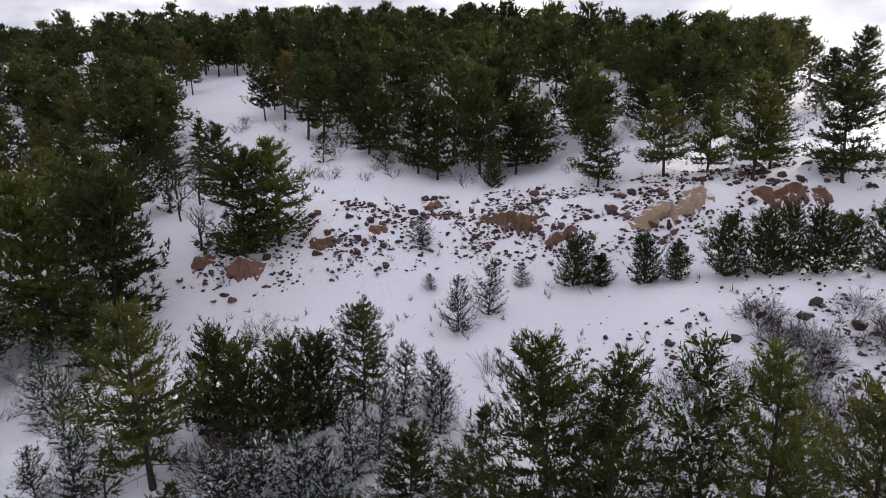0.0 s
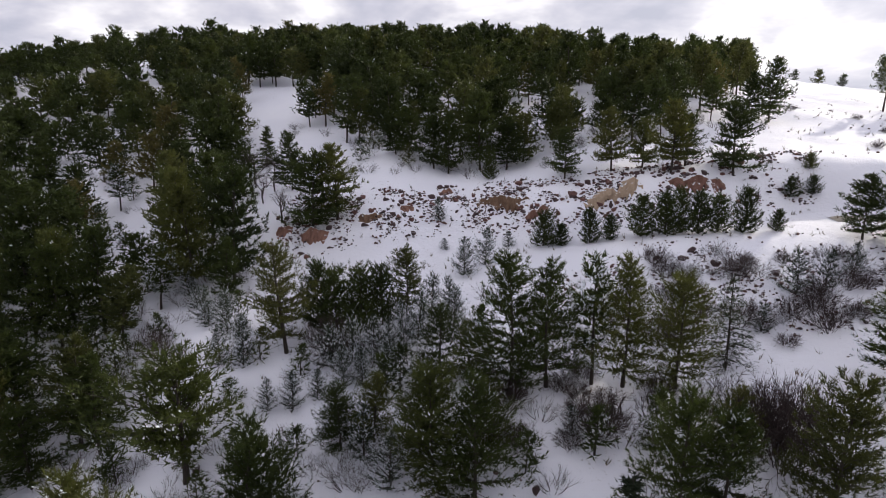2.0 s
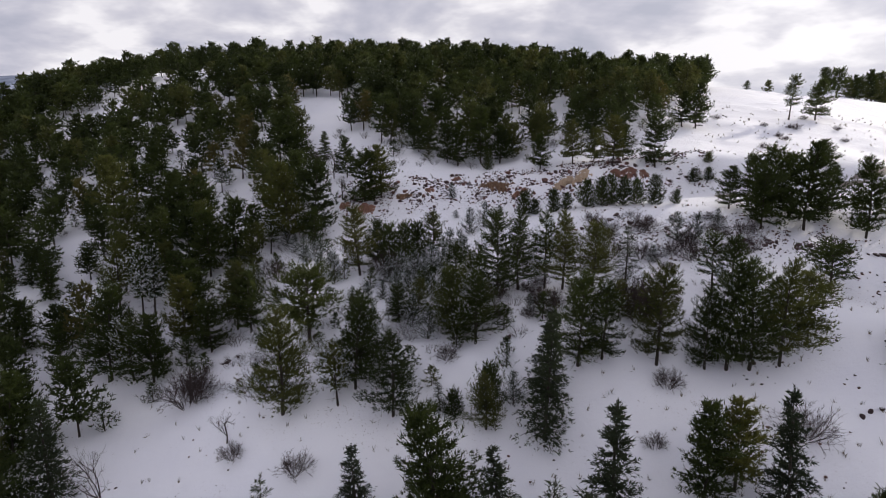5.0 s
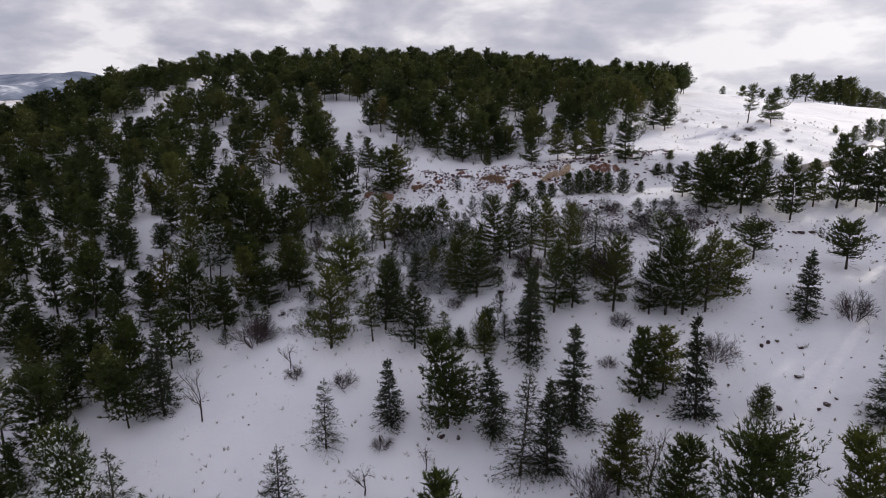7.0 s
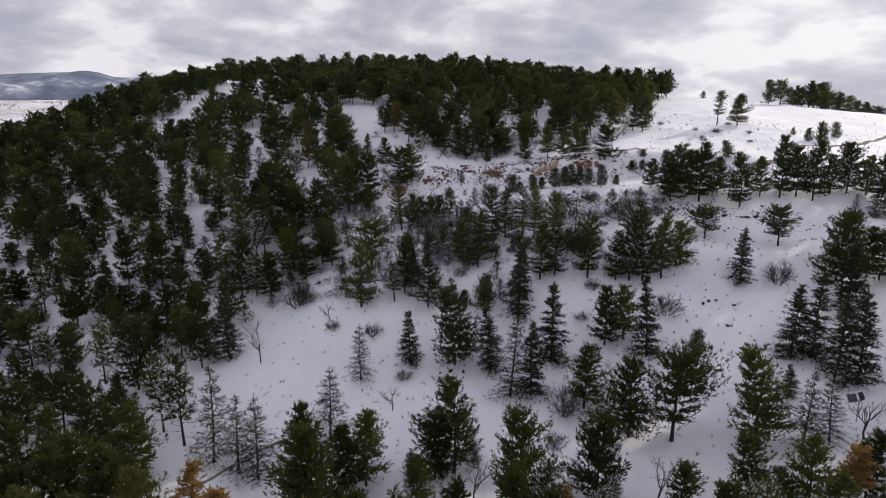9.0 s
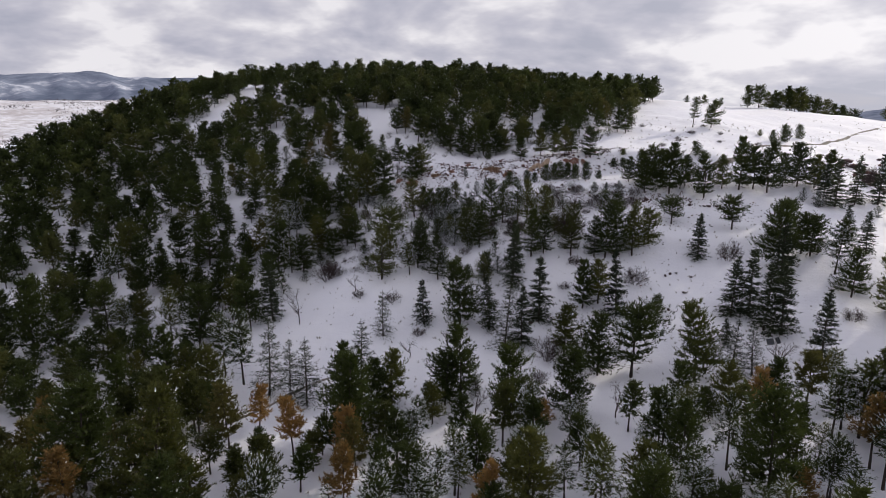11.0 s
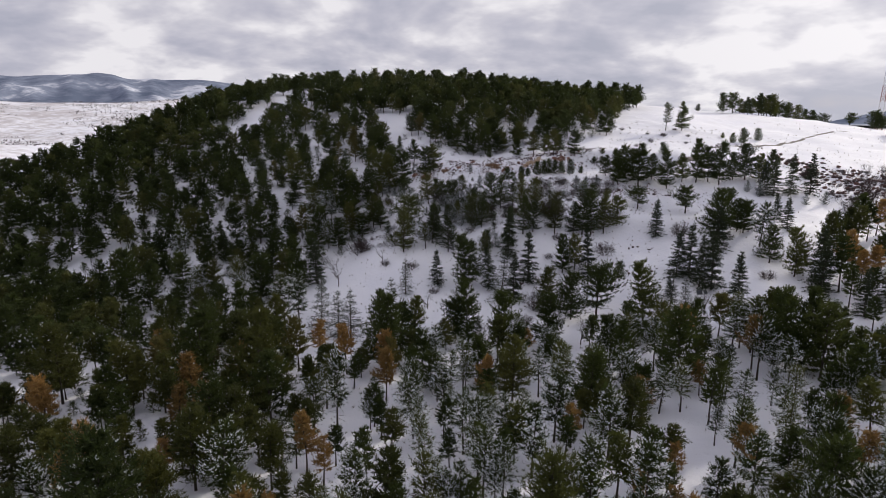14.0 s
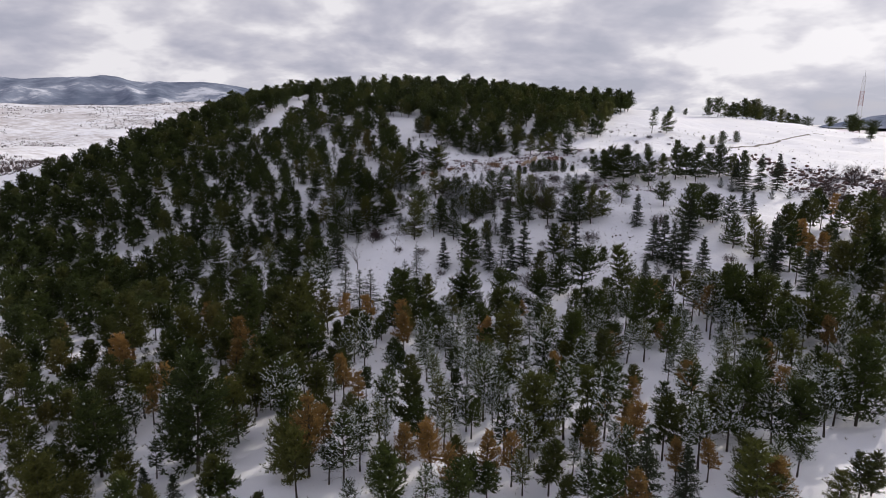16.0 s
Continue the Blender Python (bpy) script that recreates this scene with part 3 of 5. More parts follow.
pines("k", "cedar_tree", "open conical cedar dusted with snow", "cedars on the open slope", 7.0, 3, 700, start=0.04, reach=2.1, shape="cone", needles=CEDAR, dust=0.6, droop=0.06, density=8.5, fan=6, shoot=0.22, blade=(0.17, 0.038), old=0.3, gap=0.40)
pines("s", "pine_tree", "wide spreading pine with a flat crown and short trunk", "pines on the slope", 5.5, 3, 800, start=0.28, reach=3.2, shape="flat", needles=PINE, dust=0.06, thick=0.024, **SINGLY)
pines("y", "young_pine", "dense bushy young pine with a little snow", "young pines", 2.6, 5, 900, start=0.03, reach=1.2, shape="bushy", needles=PINE, dust=0.10, pointed=0.65, density=17, fan=8, shoot=0.16, blade=(0.13, 0.031), old=0.8)
pines("f", "young_pine", "blue-green young pine laden with fresh snow", "snow-laden young pines", 2.8, 5, 1000, start=0.03, reach=1.25, shape="bushy", pointed=0.85, needles=BLUISH, dust=0.8, density=14, fan=8, shoot=0.16, blade=(0.12, 0.024), old=0.6)

# plainer forms for the woods: trees that stand near the walk are things of their own, those farther off are joined
PLAIN = dict(rings=5, sides=5, limbs=False, density=6.5, fan=5, shoot=0.30, blade=(0.32, 0.092), old=0.8)
for key, count, seed, label, given in (
        ("SLIM", 6, 1600, "slender plantation pine with snow on its lower boughs", dict(start=0.40, reach=1.95, shape="round", needles=PINE, dust=1.0, bend=0.05, fan=8, blade=(0.25, 0.052))),
        ("GREEN", 5, 1650, "slender plantation pine with a fresh green top", dict(start=0.38, reach=1.95, shape="round", needles=PINE, dust=0.12, bend=0.05)),
        ("OLIVE", 7, 1700, "olive-green plantation pine with a bare lower trunk", dict(start=0.34, reach=2.15, shape="round", needles=OLIVE, dust=0.03, bend=0.05)),
        ("RUSTY", 4, 1800, "slender plantation pine with rusty orange needles", dict(start=0.40, reach=1.75, shape="round", needles=RUSTY, dust=0.04, bend=0.05))):
    pines(key, "plantation_pine", label, "pines of the plantation", 6.8, count, seed, **dict(PLAIN, **given))


def wood_forms(seed, count, needles, **given):
    return [conifer(seed + 31 * k, 6.8, needles=needles, rings=4, sides=4, limbs=False, **given) for k in range(count)]


MID_FORMS = wood_forms(1400, 8, PINE, start=0.26, reach=2.75, shape="round", dust=0.02, bend=0.06, density=4.5, fan=4, shoot=0.32, blade=(0.34, 0.115), old=0.6)
OLIVE_FORMS = wood_forms(1450, 4, OLIVE, start=0.26, reach=2.35, shape="round", dust=0.03, bend=0.06, density=4.5, fan=4, shoot=0.32, blade=(0.34, 0.115), old=0.6)
CONE_FORMS = wood_forms(1900, 3, CEDAR, start=0.08, reach=1.8, shape="cone", dust=0.06, bend=0.02, density=5.5, fan=4, shoot=0.30, blade=(0.28, 0.09), old=0.8, gap=0.45)
FAR_FORMS = wood_forms(1100, 8, PINE, start=0.28, reach=2.9, shape="round", dust=0.02, bend=0.06, density=3.6, fan=3, shoot=0.36, blade=(0.44, 0.17), old=0.5, gap=0.55)
VAST_FORMS = wood_forms(1150, 6, PINE, start=0.26, reach=3.0, shape="round", dust=0.02, bend=0.06, density=2.4, fan=3, shoot=0.45, blade=(0.56, 0.24), old=0.4, gap=0.62)
YOUNG_FORMS = wood_forms(2000, 4, PINE, start=0.02, reach=2.5, shape="bushy", dust=0.3, pointed=0.7, density=1.6, fan=4, shoot=0.6, blade=(0.62, 0.15), old=0.3, gap=0.9)
kind("b", "bare_bush", "leafless reddish-brown bush with dense twigs", "bush", "bare bushes", 1.6, [[("twig_crown", bare(1200 + k, 1.6, 22, 0.5, 0.016, 3)[1])] for k in range(3)])
kind("w", "frosted_shrub", "low leafless shrub with snow on its twigs", "shrub", "frosted shrubs", 1.5, [[("twig_crown", bare(1250 + k, 1.5, 14, 0.5, 0.012, 3, 0.4)[1])] for k in range(3)])
kind("d", "bare_tree", "small leafless tree with grey-brown branches", "bare tree", "bare trees", 3.4, [list(zip(("trunk", "twig_crown"), bare(1300 + k, 3.4, 1, 0.55, 0.07, 4))) for k in range(3)])

SCRUB_FORMS = [(None, bare(1350 + k, 1.5, 12, 0.5, 0.02, 2, 0.22)[1]) for k in range(4)]

FIRST = {}


def plant(key, x, y, h, rng):
    """One tree of a kind at its place, h metres high."""
    name, label, category, group, height, variants = KINDS[key]
    v = int(rng.integers(len(variants)))
    s = h / height
    wide = s ** 0.75 * rng.uniform(0.92, 1.12)
    m = Matrix.LocRotScale((x, y, float(ground_z(x, y)) - 0.06), Euler((rng.normal() * 0.02, rng.normal() * 0.02, rng.random() * 6.283)), None)
    if (key, v) not in FIRST:
        FIRST[key, v] = stand(name, label, category, group, variants[v])
        ob = FIRST[key, v]
        ob.matrix_basis = m
    else:
        first = FIRST[key, v]
        kept = first.scale.copy()
        first.scale = (1, 1, 1)
        ob = copy_thing(first, m)
        first.scale = kept
    ob.scale = (wide, wide, s)
    return ob

# ---- single trees and bushes: easting, northing, height ----
PINES_NORTH = [(50, 54.7, 5.5), (29.2, 48.9, 4.5), (30.4, 47.1, 5.9), (-5.3, 44.8, 3.9), (-4, 44, 4.6), (-1.7, 41.3, 4.6), (6.2, 41.2, 4.3), (2.4, 40.5, 6.7), (-0.3, 40.5, 5.2), (4.7, 39.8, 4.4), (-13.3, 37.4, 4.7), (8.9, 35.6, 4), (14.7, 34.6, 3.8), (-39.1, 33.9, 8), (17.6, 33.6, 3.9), (-8.9, 33.2, 5.7), (39.1, 32.8, 2.6), (-10.7, 32.3, 6.1), (20.7, 32.2, 5.4), (-18.1, 32.1, 6.7), (-30.4, 30.6, 6.7), (-19.2, 29.4, 7), (-30.7, 28.5, 7.2), (-37.4, 27.7, 5.3), (-15.2, 27.3, 7.9), (-31.4, 26.9, 5.6), (-17.6, 26.3, 8.2), (-33.3, 25.6, 6.6), (-14.4, 24.3, 4.1), (25.4, 24.1, 4.1)]
PINES_MIDDLE = [(55.3, 23.9, 5.5), (-24.4, 23.9, 5.7), (52.4, 23.6, 7), (27.6, 23.5, 5.3), (49.9, 23.3, 5.4), (56.6, 23.3, 6.6), (29.1, 23.2, 6.6), (30.7, 23.2, 5.9), (-26.4, 23.1, 6.8), (34.1, 22.8, 5), (44.8, 22.4, 6.8), (-21.5, 22.3, 6.7), (39.7, 22.3, 5.4), (42.4, 22.3, 8.4), (-32.3, 22, 5.5), (-24, 21.9, 6.3), (-28.4, 21.9, 4.1), (46.5, 21.5, 8.1), (31, 21.2, 8), (27.2, 21.2, 5.9), (-56.1, 21, 6.6), (36.2, 20.2, 7.2), (-46.5, 17.4, 7.7), (-23.8, 17, 6.1), (-39.1, 16.6, 5.1), (-41.3, 16.2, 8.5), (-42.8, 15.3, 3.9), (-18, 14.6, 5.2), (-34.5, 14.5, 4.6), (-21.3, 14, 4.6)]
PINES_LOW = [(-29.5, 13.2, 7.9), (-25.4, 12, 5.8), (-46.6, 11.5, 5.2), (23.8, 6.4, 5), (-36.3, 6.1, 6.7), (-32.8, 5.1, 7.4), (41.2, 4.4, 6.7), (-50.6, 2.5, 6.8), (42.2, 2.1, 5.6), (-36.5, 2, 5.7), (-64.9, 1.9, 6.8), (42.6, 0.7, 5.5), (37.7, -1.1, 8.9), (-57.8, -2.5, 10), (-35.6, -3.1, 8.2), (13.1, -3.3, 6.3), (-2.2, -3.8, 8.1), (-53.3, -4.1, 8.1), (53.3, -5.9, 6.2), (43.1, -7.7, 5.7), (-85.9, -8.4, 8.5), (-75.5, -11.1, 7.3), (44.9, -11.7, 7), (-35.4, -12.7, 7.8), (12.6, -15, 6.6), (21.8, -17.9, 8), (-2.2, -18.8, 7.9), (-3.8, -19.4, 5.9), (-37.1, -19.5, 7.5), (-33.3, -19.6, 6)]
PINES_LOWER = [(-9.1, -19.8, 6.5), (-65.7, -20.2, 8.6), (57.7, -20.4, 8.8), (-27.4, -20.7, 4.9), (-13.5, -21.5, 8.1), (-10.9, -22.2, 6.7), (54.1, -22.4, 7.8), (8.2, -22.7, 7), (2.7, -22.9, 7.8), (4.2, -23.3, 3.5), (-58, -23.9, 8.2), (18.4, -24.8, 5.3), (25.8, -25.3, 5.4), (20.4, -25.3, 2.9), (-12.1, -27, 9.5), (34.2, -30.6, 6.5), (-68.6, -30.7, 6.9), (-34.1, -31.1, 10.1), (-63.7, -31.7, 6.8), (-0.9, -31.7, 5.8), (35.4, -33.2, 8.8), (-6.4, -33.4, 4.9), (15, -33.8, 6.7), (32.5, -34.7, 8.6), (20.2, -36.6, 9.1), (35.3, -36.7, 8.3), (40.6, -37.5, 6), (46.6, -38, 5.9), (-41.3, -38.5, 6.3), (41.5, -39.8, 8.3)]
PINES_SOUTH = [(-22.9, -40, 7.6), (46.9, -40.9, 5.8), (14.8, -41.3, 5.1), (9.9, -41.8, 7.3), (-26.7, -46.6, 7.8), (-52, -49.8, 5.6), (-48.3, -51.4, 4.8), (28, -51.5, 5.7), (23.3, -53.7, 4.4), (-41.7, -57, 5.7), (34.3, -58.2, 8.9), (-37.3, -59.4, 4.9), (22.4, -60.4, 7.8), (-29.6, -61.3, 6), (3.2, -61.6, 7.8), (-36.9, -62.9, 8.8), (-27.5, -63.2, 11.6), (26.1, -63.4, 6.8), (-19.2, -64.5, 5.2), (-18, -65.2, 5.3), (-39.6, -65.6, 5), (-10.1, -67.4, 4.3)]
TERRACE_PINES = [(-0.9, 15.2, 4), (0.6, 15, 3), (4.2, 13.8, 6.4), (2.4, 13.5, 6.9), (7.8, 13.4, 6.5), (10.2, 13.2, 5.4), (-3.8, 11.8, 3.2), (-5.3, 11.7, 3.2), (20.3, 11.4, 4.8), (-1.4, 10.8, 3.8), (1, 10.3, 3.6), (8.3, 9.4, 3.2), (-1.1, 8.9, 5.5), (0.5, 8.1, 5.6), (-7.8, 7.2, 6.3), (21.2, 6.7, 4.6), (9.4, 6.1, 5.6), (7.6, 5.8, 6.6), (-7.9, 5.6, 6.7), (16.1, 4.9, 5.7), (21.1, 4.9, 7.6), (17.6, 4.8, 7.4), (18.9, 4.6, 7.6), (-12.8, 4.2, 8), (-5.1, 3.6, 6.2), (1.1, 2.1, 4.1)]
SLENDER_PINES_NORTH = [(46.1, 54.1, 6.1), (10.4, 51.3, 3.5), (-28.8, 39.4, 4.1), (-18.8, 24.1, 4.1), (-31.7, 19.6, 6.6), (-29.2, 18.8, 6.5), (-27.9, 18.5, 6.9), (6.3, 13.9, 6.4), (-55.9, 13.8, 7.3), (-27.5, 12.7, 5.2), (19, 11.7, 5), (-9, 4.3, 4.5), (-46.7, -0.3, 5.7), (-39.8, -1.9, 7.1), (43.4, -3.7, 6.8), (-29.8, -10.1, 7.5), (-26.8, -12.2, 9.1), (30.3, -28.6, 5.4), (32.1, -29, 5.8), (28.9, -29.8, 6.3), (31, -30, 7.1), (32.4, -30.4, 5.4), (-17.6, -36.7, 6.3), (-4.8, -39.5, 5), (-7.6, -41.4, 6.7), (-15.5, -41.7, 8.1), (-17.6, -42.8, 6), (5.9, -45.9, 7), (1.1, -47.1, 5.5), (-17.6, -49.7, 5.1)]
SLENDER_PINES_MIDDLE = [(9.8, -50, 7.2), (3.1, -51.9, 7.1), (-1.5, -52, 5.2), (-37.8, -55, 5.2), (37, -55.2, 6.6), (-22, -55.7, 7.5), (6.6, -57, 4.6), (19, -57, 6.4), (-3, -57.2, 4.8), (-7.8, -57.6, 4.5), (32.6, -57.7, 5.9), (-5.8, -58.3, 6.2), (-4.4, -58.3, 4.8), (-10.7, -58.5, 6.4), (15.7, -58.7, 5), (-31.8, -58.8, 7.2), (3.9, -59.2, 5.3), (6.4, -59.6, 7.5), (10.1, -59.9, 7.4), (30.3, -59.9, 6.9), (20.5, -62.5, 6.5), (24.2, -62.6, 6), (0.4, -62.9, 6.1), (-25.7, -63.4, 4.4), (-17.5, -63.7, 7.2), (-31.2, -63.7, 3.9), (-12.3, -64.7, 6.3), (3.8, -66.1, 3.4), (-14.7, -66.6, 4.4), (-13.3, -67.1, 6.8)]
SLENDER_PINES_LOW = [(9.9, -68.1, 5.5), (1.6, -68.5, 4.1), (6.5, -70.1, 4.9)]
OLIVE_PINES_NORTH = [(12.3, 35, 4.9), (16.2, 32.7, 5.3), (-19.4, 15.4, 5.9), (-23.9, 14.9, 6.6), (-45, 0.9, 6), (15, -2.9, 5.7), (-68.2, -7.6, 5.3), (9.7, -11, 6.1), (-42, -11.5, 6.3), (-39, -12.5, 4.8), (-31.6, -15.4, 5.9), (-28.8, -17.2, 7.2), (-30, -20.6, 5.9), (-4.9, -22.8, 4.5), (22.1, -25.2, 5.3), (-28.4, -33.6, 7.4), (-49, -34, 9.8), (-40.2, -34.9, 8.1), (-25.5, -35.8, 11.1), (-35.5, -37, 7.1), (2.6, -37.9, 7.7), (-23.9, -46.9, 7), (-20, -47.5, 3.5), (-42.5, -51.4, 6.1), (-25.8, -52.4, 7.8), (-50.9, -55.9, 4.5), (-28.5, -55.9, 6.3), (-48.1, -57.3, 4.7), (-25.5, -58.5, 7.2), (-14.2, -59.1, 4.7)]
OLIVE_PINES_MIDDLE = [(-42.1, -60.1, 4.2), (19.3, -60.5, 4.5), (16.4, -62.2, 4.4), (-44.2, -63.5, 4.6), (-37.4, -65.8, 4.4), (20.1, -66.9, 4.1), (28.8, -69.4, 3.9), (27.4, -70, 3.9), (18.5, -70.6, 4.1), (25.4, -70.8, 3)]
TERRACE_OLIVE_PINES = [(-2.9, 21.2, 4.1), (-9.3, 17.8, 6.3), (11.2, 9.2, 2.9), (12.9, 5.4, 6.9)]
RUSTY_PINES = [(-64.4, -25.3, 3.7), (-29.5, -41.1, 5.7), (-31.5, -42.7, 6), (29.2, -50.1, 5.8), (36.9, -50.4, 3.2), (-36.8, -52.9, 4.8), (-14.4, -53.3, 4.3), (14.5, -53.3, 3.5), (12, -61.1, 4.5), (8, -64.6, 4.3), (-16.7, -65.4, 8), (-6, -66, 5.6), (-8.1, -66.3, 5), (0.8, -66.8, 5), (14.2, -67.4, 4.2), (-3.2, -67.7, 3.9), (-1.4, -68.4, 5.6), (-4.2, -68.7, 4.8)]
CEDARS = [(63.1, 19.7, 7.9), (59.1, 19.1, 7.7), (53.8, 18.5, 6.4), (55.5, 17.9, 7.6), (50.6, 6.4, 4.6), (29.7, 4.1, 6.4), (5, 3.9, 6.4), (4.6, 1.4, 8.7), (49.7, 0.9, 5.5), (-27.1, 0.8, 7.8), (-6.8, -3.1, 6), (36.8, -3.9, 7.7), (7.5, -4.7, 8.4), (1.4, -5, 6.6), (16.8, -5.4, 8.4), (29.5, -8, 7.2), (31, -8.5, 8.3), (5, -9.2, 7.4), (31.6, -11.5, 7.7), (32.9, -12.7, 8.8), (26.9, -12.9, 3), (46.4, -15.2, 8.8), (45.7, -17.1, 7.7), (34.2, -18.5, 8), (53.3, -19.2, 7.6), (47.8, -23.4, 6.4), (-30.7, -66.7, 3.3), (-27.7, -67.8, 2.9), (11, -70.4, 7), (14, -70.5, 5.3)]
SNOWY_CEDARS = [(13.2, 15, 4.9), (-2, 3.6, 2.3), (-11.7, -4.8, 6), (3.2, -9, 8), (-13.2, -13.4, 7), (-23.1, -15.1, 9.3), (-20.1, -17.1, 7.1), (-18.3, -18.1, 7.6), (27.4, -18.4, 5.5), (25, -19, 6.6)]
SPREADING_PINES = [(28.9, 12.8, 3.8), (-12.5, 11.7, 6), (36.3, 9.5, 4.6), (15.9, -16.2, 7.7)]
YOUNG_PINES = [(68.9, 55.5, 2.8), (58.5, 50.9, 1.2), (62.6, 49, 3.4), (59.4, 47.7, 2.2), (3.1, 37.8, 2.2), (26.4, 32.5, 1.2), (26.1, 31.1, 1.4), (24.4, 31, 1.5), (6.3, 29.2, 2.5), (7.5, 28.7, 1.5), (9.2, 27.5, 2.3), (10.4, 26.9, 1.7), (12.1, 26, 2.6), (18.7, 25.6, 2.8), (20.8, 25.6, 1.4), (14.5, 25.3, 2.8), (16.8, 25.3, 2.4), (13.5, 25.2, 2.7), (15.5, 25.1, 2.7), (-7.9, 20.1, 3.6), (-4.2, 20.1, 3.5), (-5.3, 19.5, 3.6), (-6.7, 19.3, 3.6), (1.2, 3.1, 3.4), (-1.1, 3.1, 1.9), (21.3, -6, 2.5)]
FROSTED_YOUNG_PINES_NORTH = [(-1.1, 32.7, 1.8), (-0.6, 30.6, 0.9), (4, 30.4, 1.2), (2.2, 28.2, 2.7), (0.7, 27.1, 2.7), (-17.6, 25.7, 1.9), (-16.3, 23.6, 1.7), (-15.1, 21.8, 2.2), (-14, 21.8, 1.6), (-14.6, 21, 1.6), (-1.4, 20.9, 2.7), (22.9, 20.8, 2.1), (-0.4, 20.6, 2.7), (-0.1, 20, 2.4), (-13, 19.7, 2.7), (19, 19.6, 2.7), (20.5, 19.4, 2.7), (51, 19.1, 2.3), (-12.1, 19.1, 1.5), (-2.1, 18.9, 2.7), (-15.3, 18.4, 0.9), (-2.9, 18.1, 2.7), (52.8, 17.7, 2.7), (16.2, 17.5, 1.6), (-12.7, 17.4, 2.2), (-11.4, 17.2, 2.7), (-5.5, 17, 2.5), (-4.4, 17, 2.7), (-3.6, 16.8, 2.7), (-6.5, 16.7, 2.5)]
FROSTED_YOUNG_PINES_MIDDLE = [(63.8, 15.9, 2.4), (-5.8, 15.6, 2.2), (-4.8, 15.4, 2), (-3.7, 15.4, 2.2), (-7, 14.8, 1.7), (-9.4, 14.6, 1.7), (-8.1, 14.4, 2), (59.6, 14.2, 1.9), (-5.7, 12.6, 2.7), (-4.2, 11, 2.7), (4.9, 10.8, 1.5), (-2.9, 9.4, 2.7), (2.9, 3.5, 2.4), (-0.6, -18.2, 2.7), (-5.5, -19.4, 2.7)]
BARE_BUSHES = [(43.9, 48, 0.9), (12, 22.6, 1.3), (16.1, 20.8, 1.8), (-16.9, 18.9, 2.1), (-6.8, 17.5, 2.3), (2.3, 12.8, 2.1), (6.7, 12.3, 0.9), (6.1, 10.7, 2.1), (12.1, 9.8, 3), (12.8, 9.3, 3), (13.8, 9.3, 3), (-20.7, 8.7, 2.7), (12.8, 8.5, 3), (-21.2, 8.1, 3), (-1.5, 7.2, 1.2), (13.2, 3.6, 1.5), (33.5, 3.2, 3), (-15.6, 1.7, 1.3), (-11.1, 0.2, 1.6), (11.4, 0.1, 1.1), (20.2, -0.4, 2.5), (-7.3, -5.4, 1.3), (7.8, -11.9, 3), (41, -11.9, 1.7), (6.3, -16.2, 1.6)]
BARE_TREES = [(-16.9, 39.4, 3.6), (-14.9, 37.9, 3.7), (-15.3, 35.9, 3.6), (-13.2, 33.2, 3.7), (7.2, 11.6, 1.4), (-16.3, 2.8, 2.7), (-23.2, -0.6, 4.5), (-3.7, -8, 2.3), (-8, -9.8, 2.8), (11.8, -10.7, 4.2), (29.8, -18.8, 4.8), (-0.7, -21.7, 3.5), (12.5, -23.5, 3.4)]
SINGLE = [("p", PINES_NORTH), ("p", PINES_MIDDLE), ("p", PINES_LOW), ("p", PINES_LOWER), ("p", PINES_SOUTH), ("n", TERRACE_PINES), ("q", SLENDER_PINES_NORTH), ("q", SLENDER_PINES_MIDDLE), ("q", SLENDER_PINES_LOW), ("l", OLIVE_PINES_NORTH), ("l", OLIVE_PINES_MIDDLE), ("m", TERRACE_OLIVE_PINES), ("o", RUSTY_PINES), ("c", CEDARS), ("k", SNOWY_CEDARS), ("s", SPREADING_PINES), ("y", YOUNG_PINES), ("f", FROSTED_YOUNG_PINES_NORTH), ("f", FROSTED_YOUNG_PINES_MIDDLE), ("b", BARE_BUSHES), ("d", BARE_TREES)]
STANDING = []
luck = np.random.default_rng(7)
for key, places in SINGLE:
    for x, y, h in places:
        plant(key, x, y, h, luck)
        STANDING.append((x, y))

# ---- the woods that cover the hilltop, the western slope and the foot of the hill ----
def inside(poly, x, y):
    hit = np.zeros(x.shape, bool)
    for (x1, y1), (x2, y2) in zip(poly, poly[1:] + poly[:1]):
        if y1 != y2:
            hit ^= ((y1 > y) != (y2 > y)) & (x < (x2 - x1) * (y - y1) / (y2 - y1) + x1)
    return hit


WOOD_PLACES = []


def fill(forms, poly, gap, tall, seed, clearings=(), clear=2.0):
    """Plants a wood within an outline on a shaken triangular grid, with clearings (x, y, radius) and room round single trees."""
    rng = np.random.default_rng(seed)
    px, py = np.array(poly).T
    gx, gy = np.meshgrid(np.arange(px.min(), px.max(), gap), np.arange(py.min(), py.max(), gap * 0.866))
    gx[1::2] += gap / 2
    x, y = (gx + rng.uniform(-0.62, 0.62, gx.shape) * gap).ravel(), (gy + rng.uniform(-0.62, 0.62, gy.shape) * gap).ravel()
    keep = inside(poly, x, y) & (rng.random(x.shape) < 0.90)
    for cx, cy, r in list(clearings) + [(sx, sy, clear) for sx, sy in STANDING]:
        keep &= (x - cx) ** 2 + (y - cy) ** 2 > r * r
    for a, b in zip(x[keep], y[keep]):
        h = tall * (0.54 + 0.78 * rng.beta(2.0, 2.0))
        WOOD_PLACES.append((a, b, h, forms[int(rng.integers(len(forms)))], rng.random() * 6.283, rng.random()))


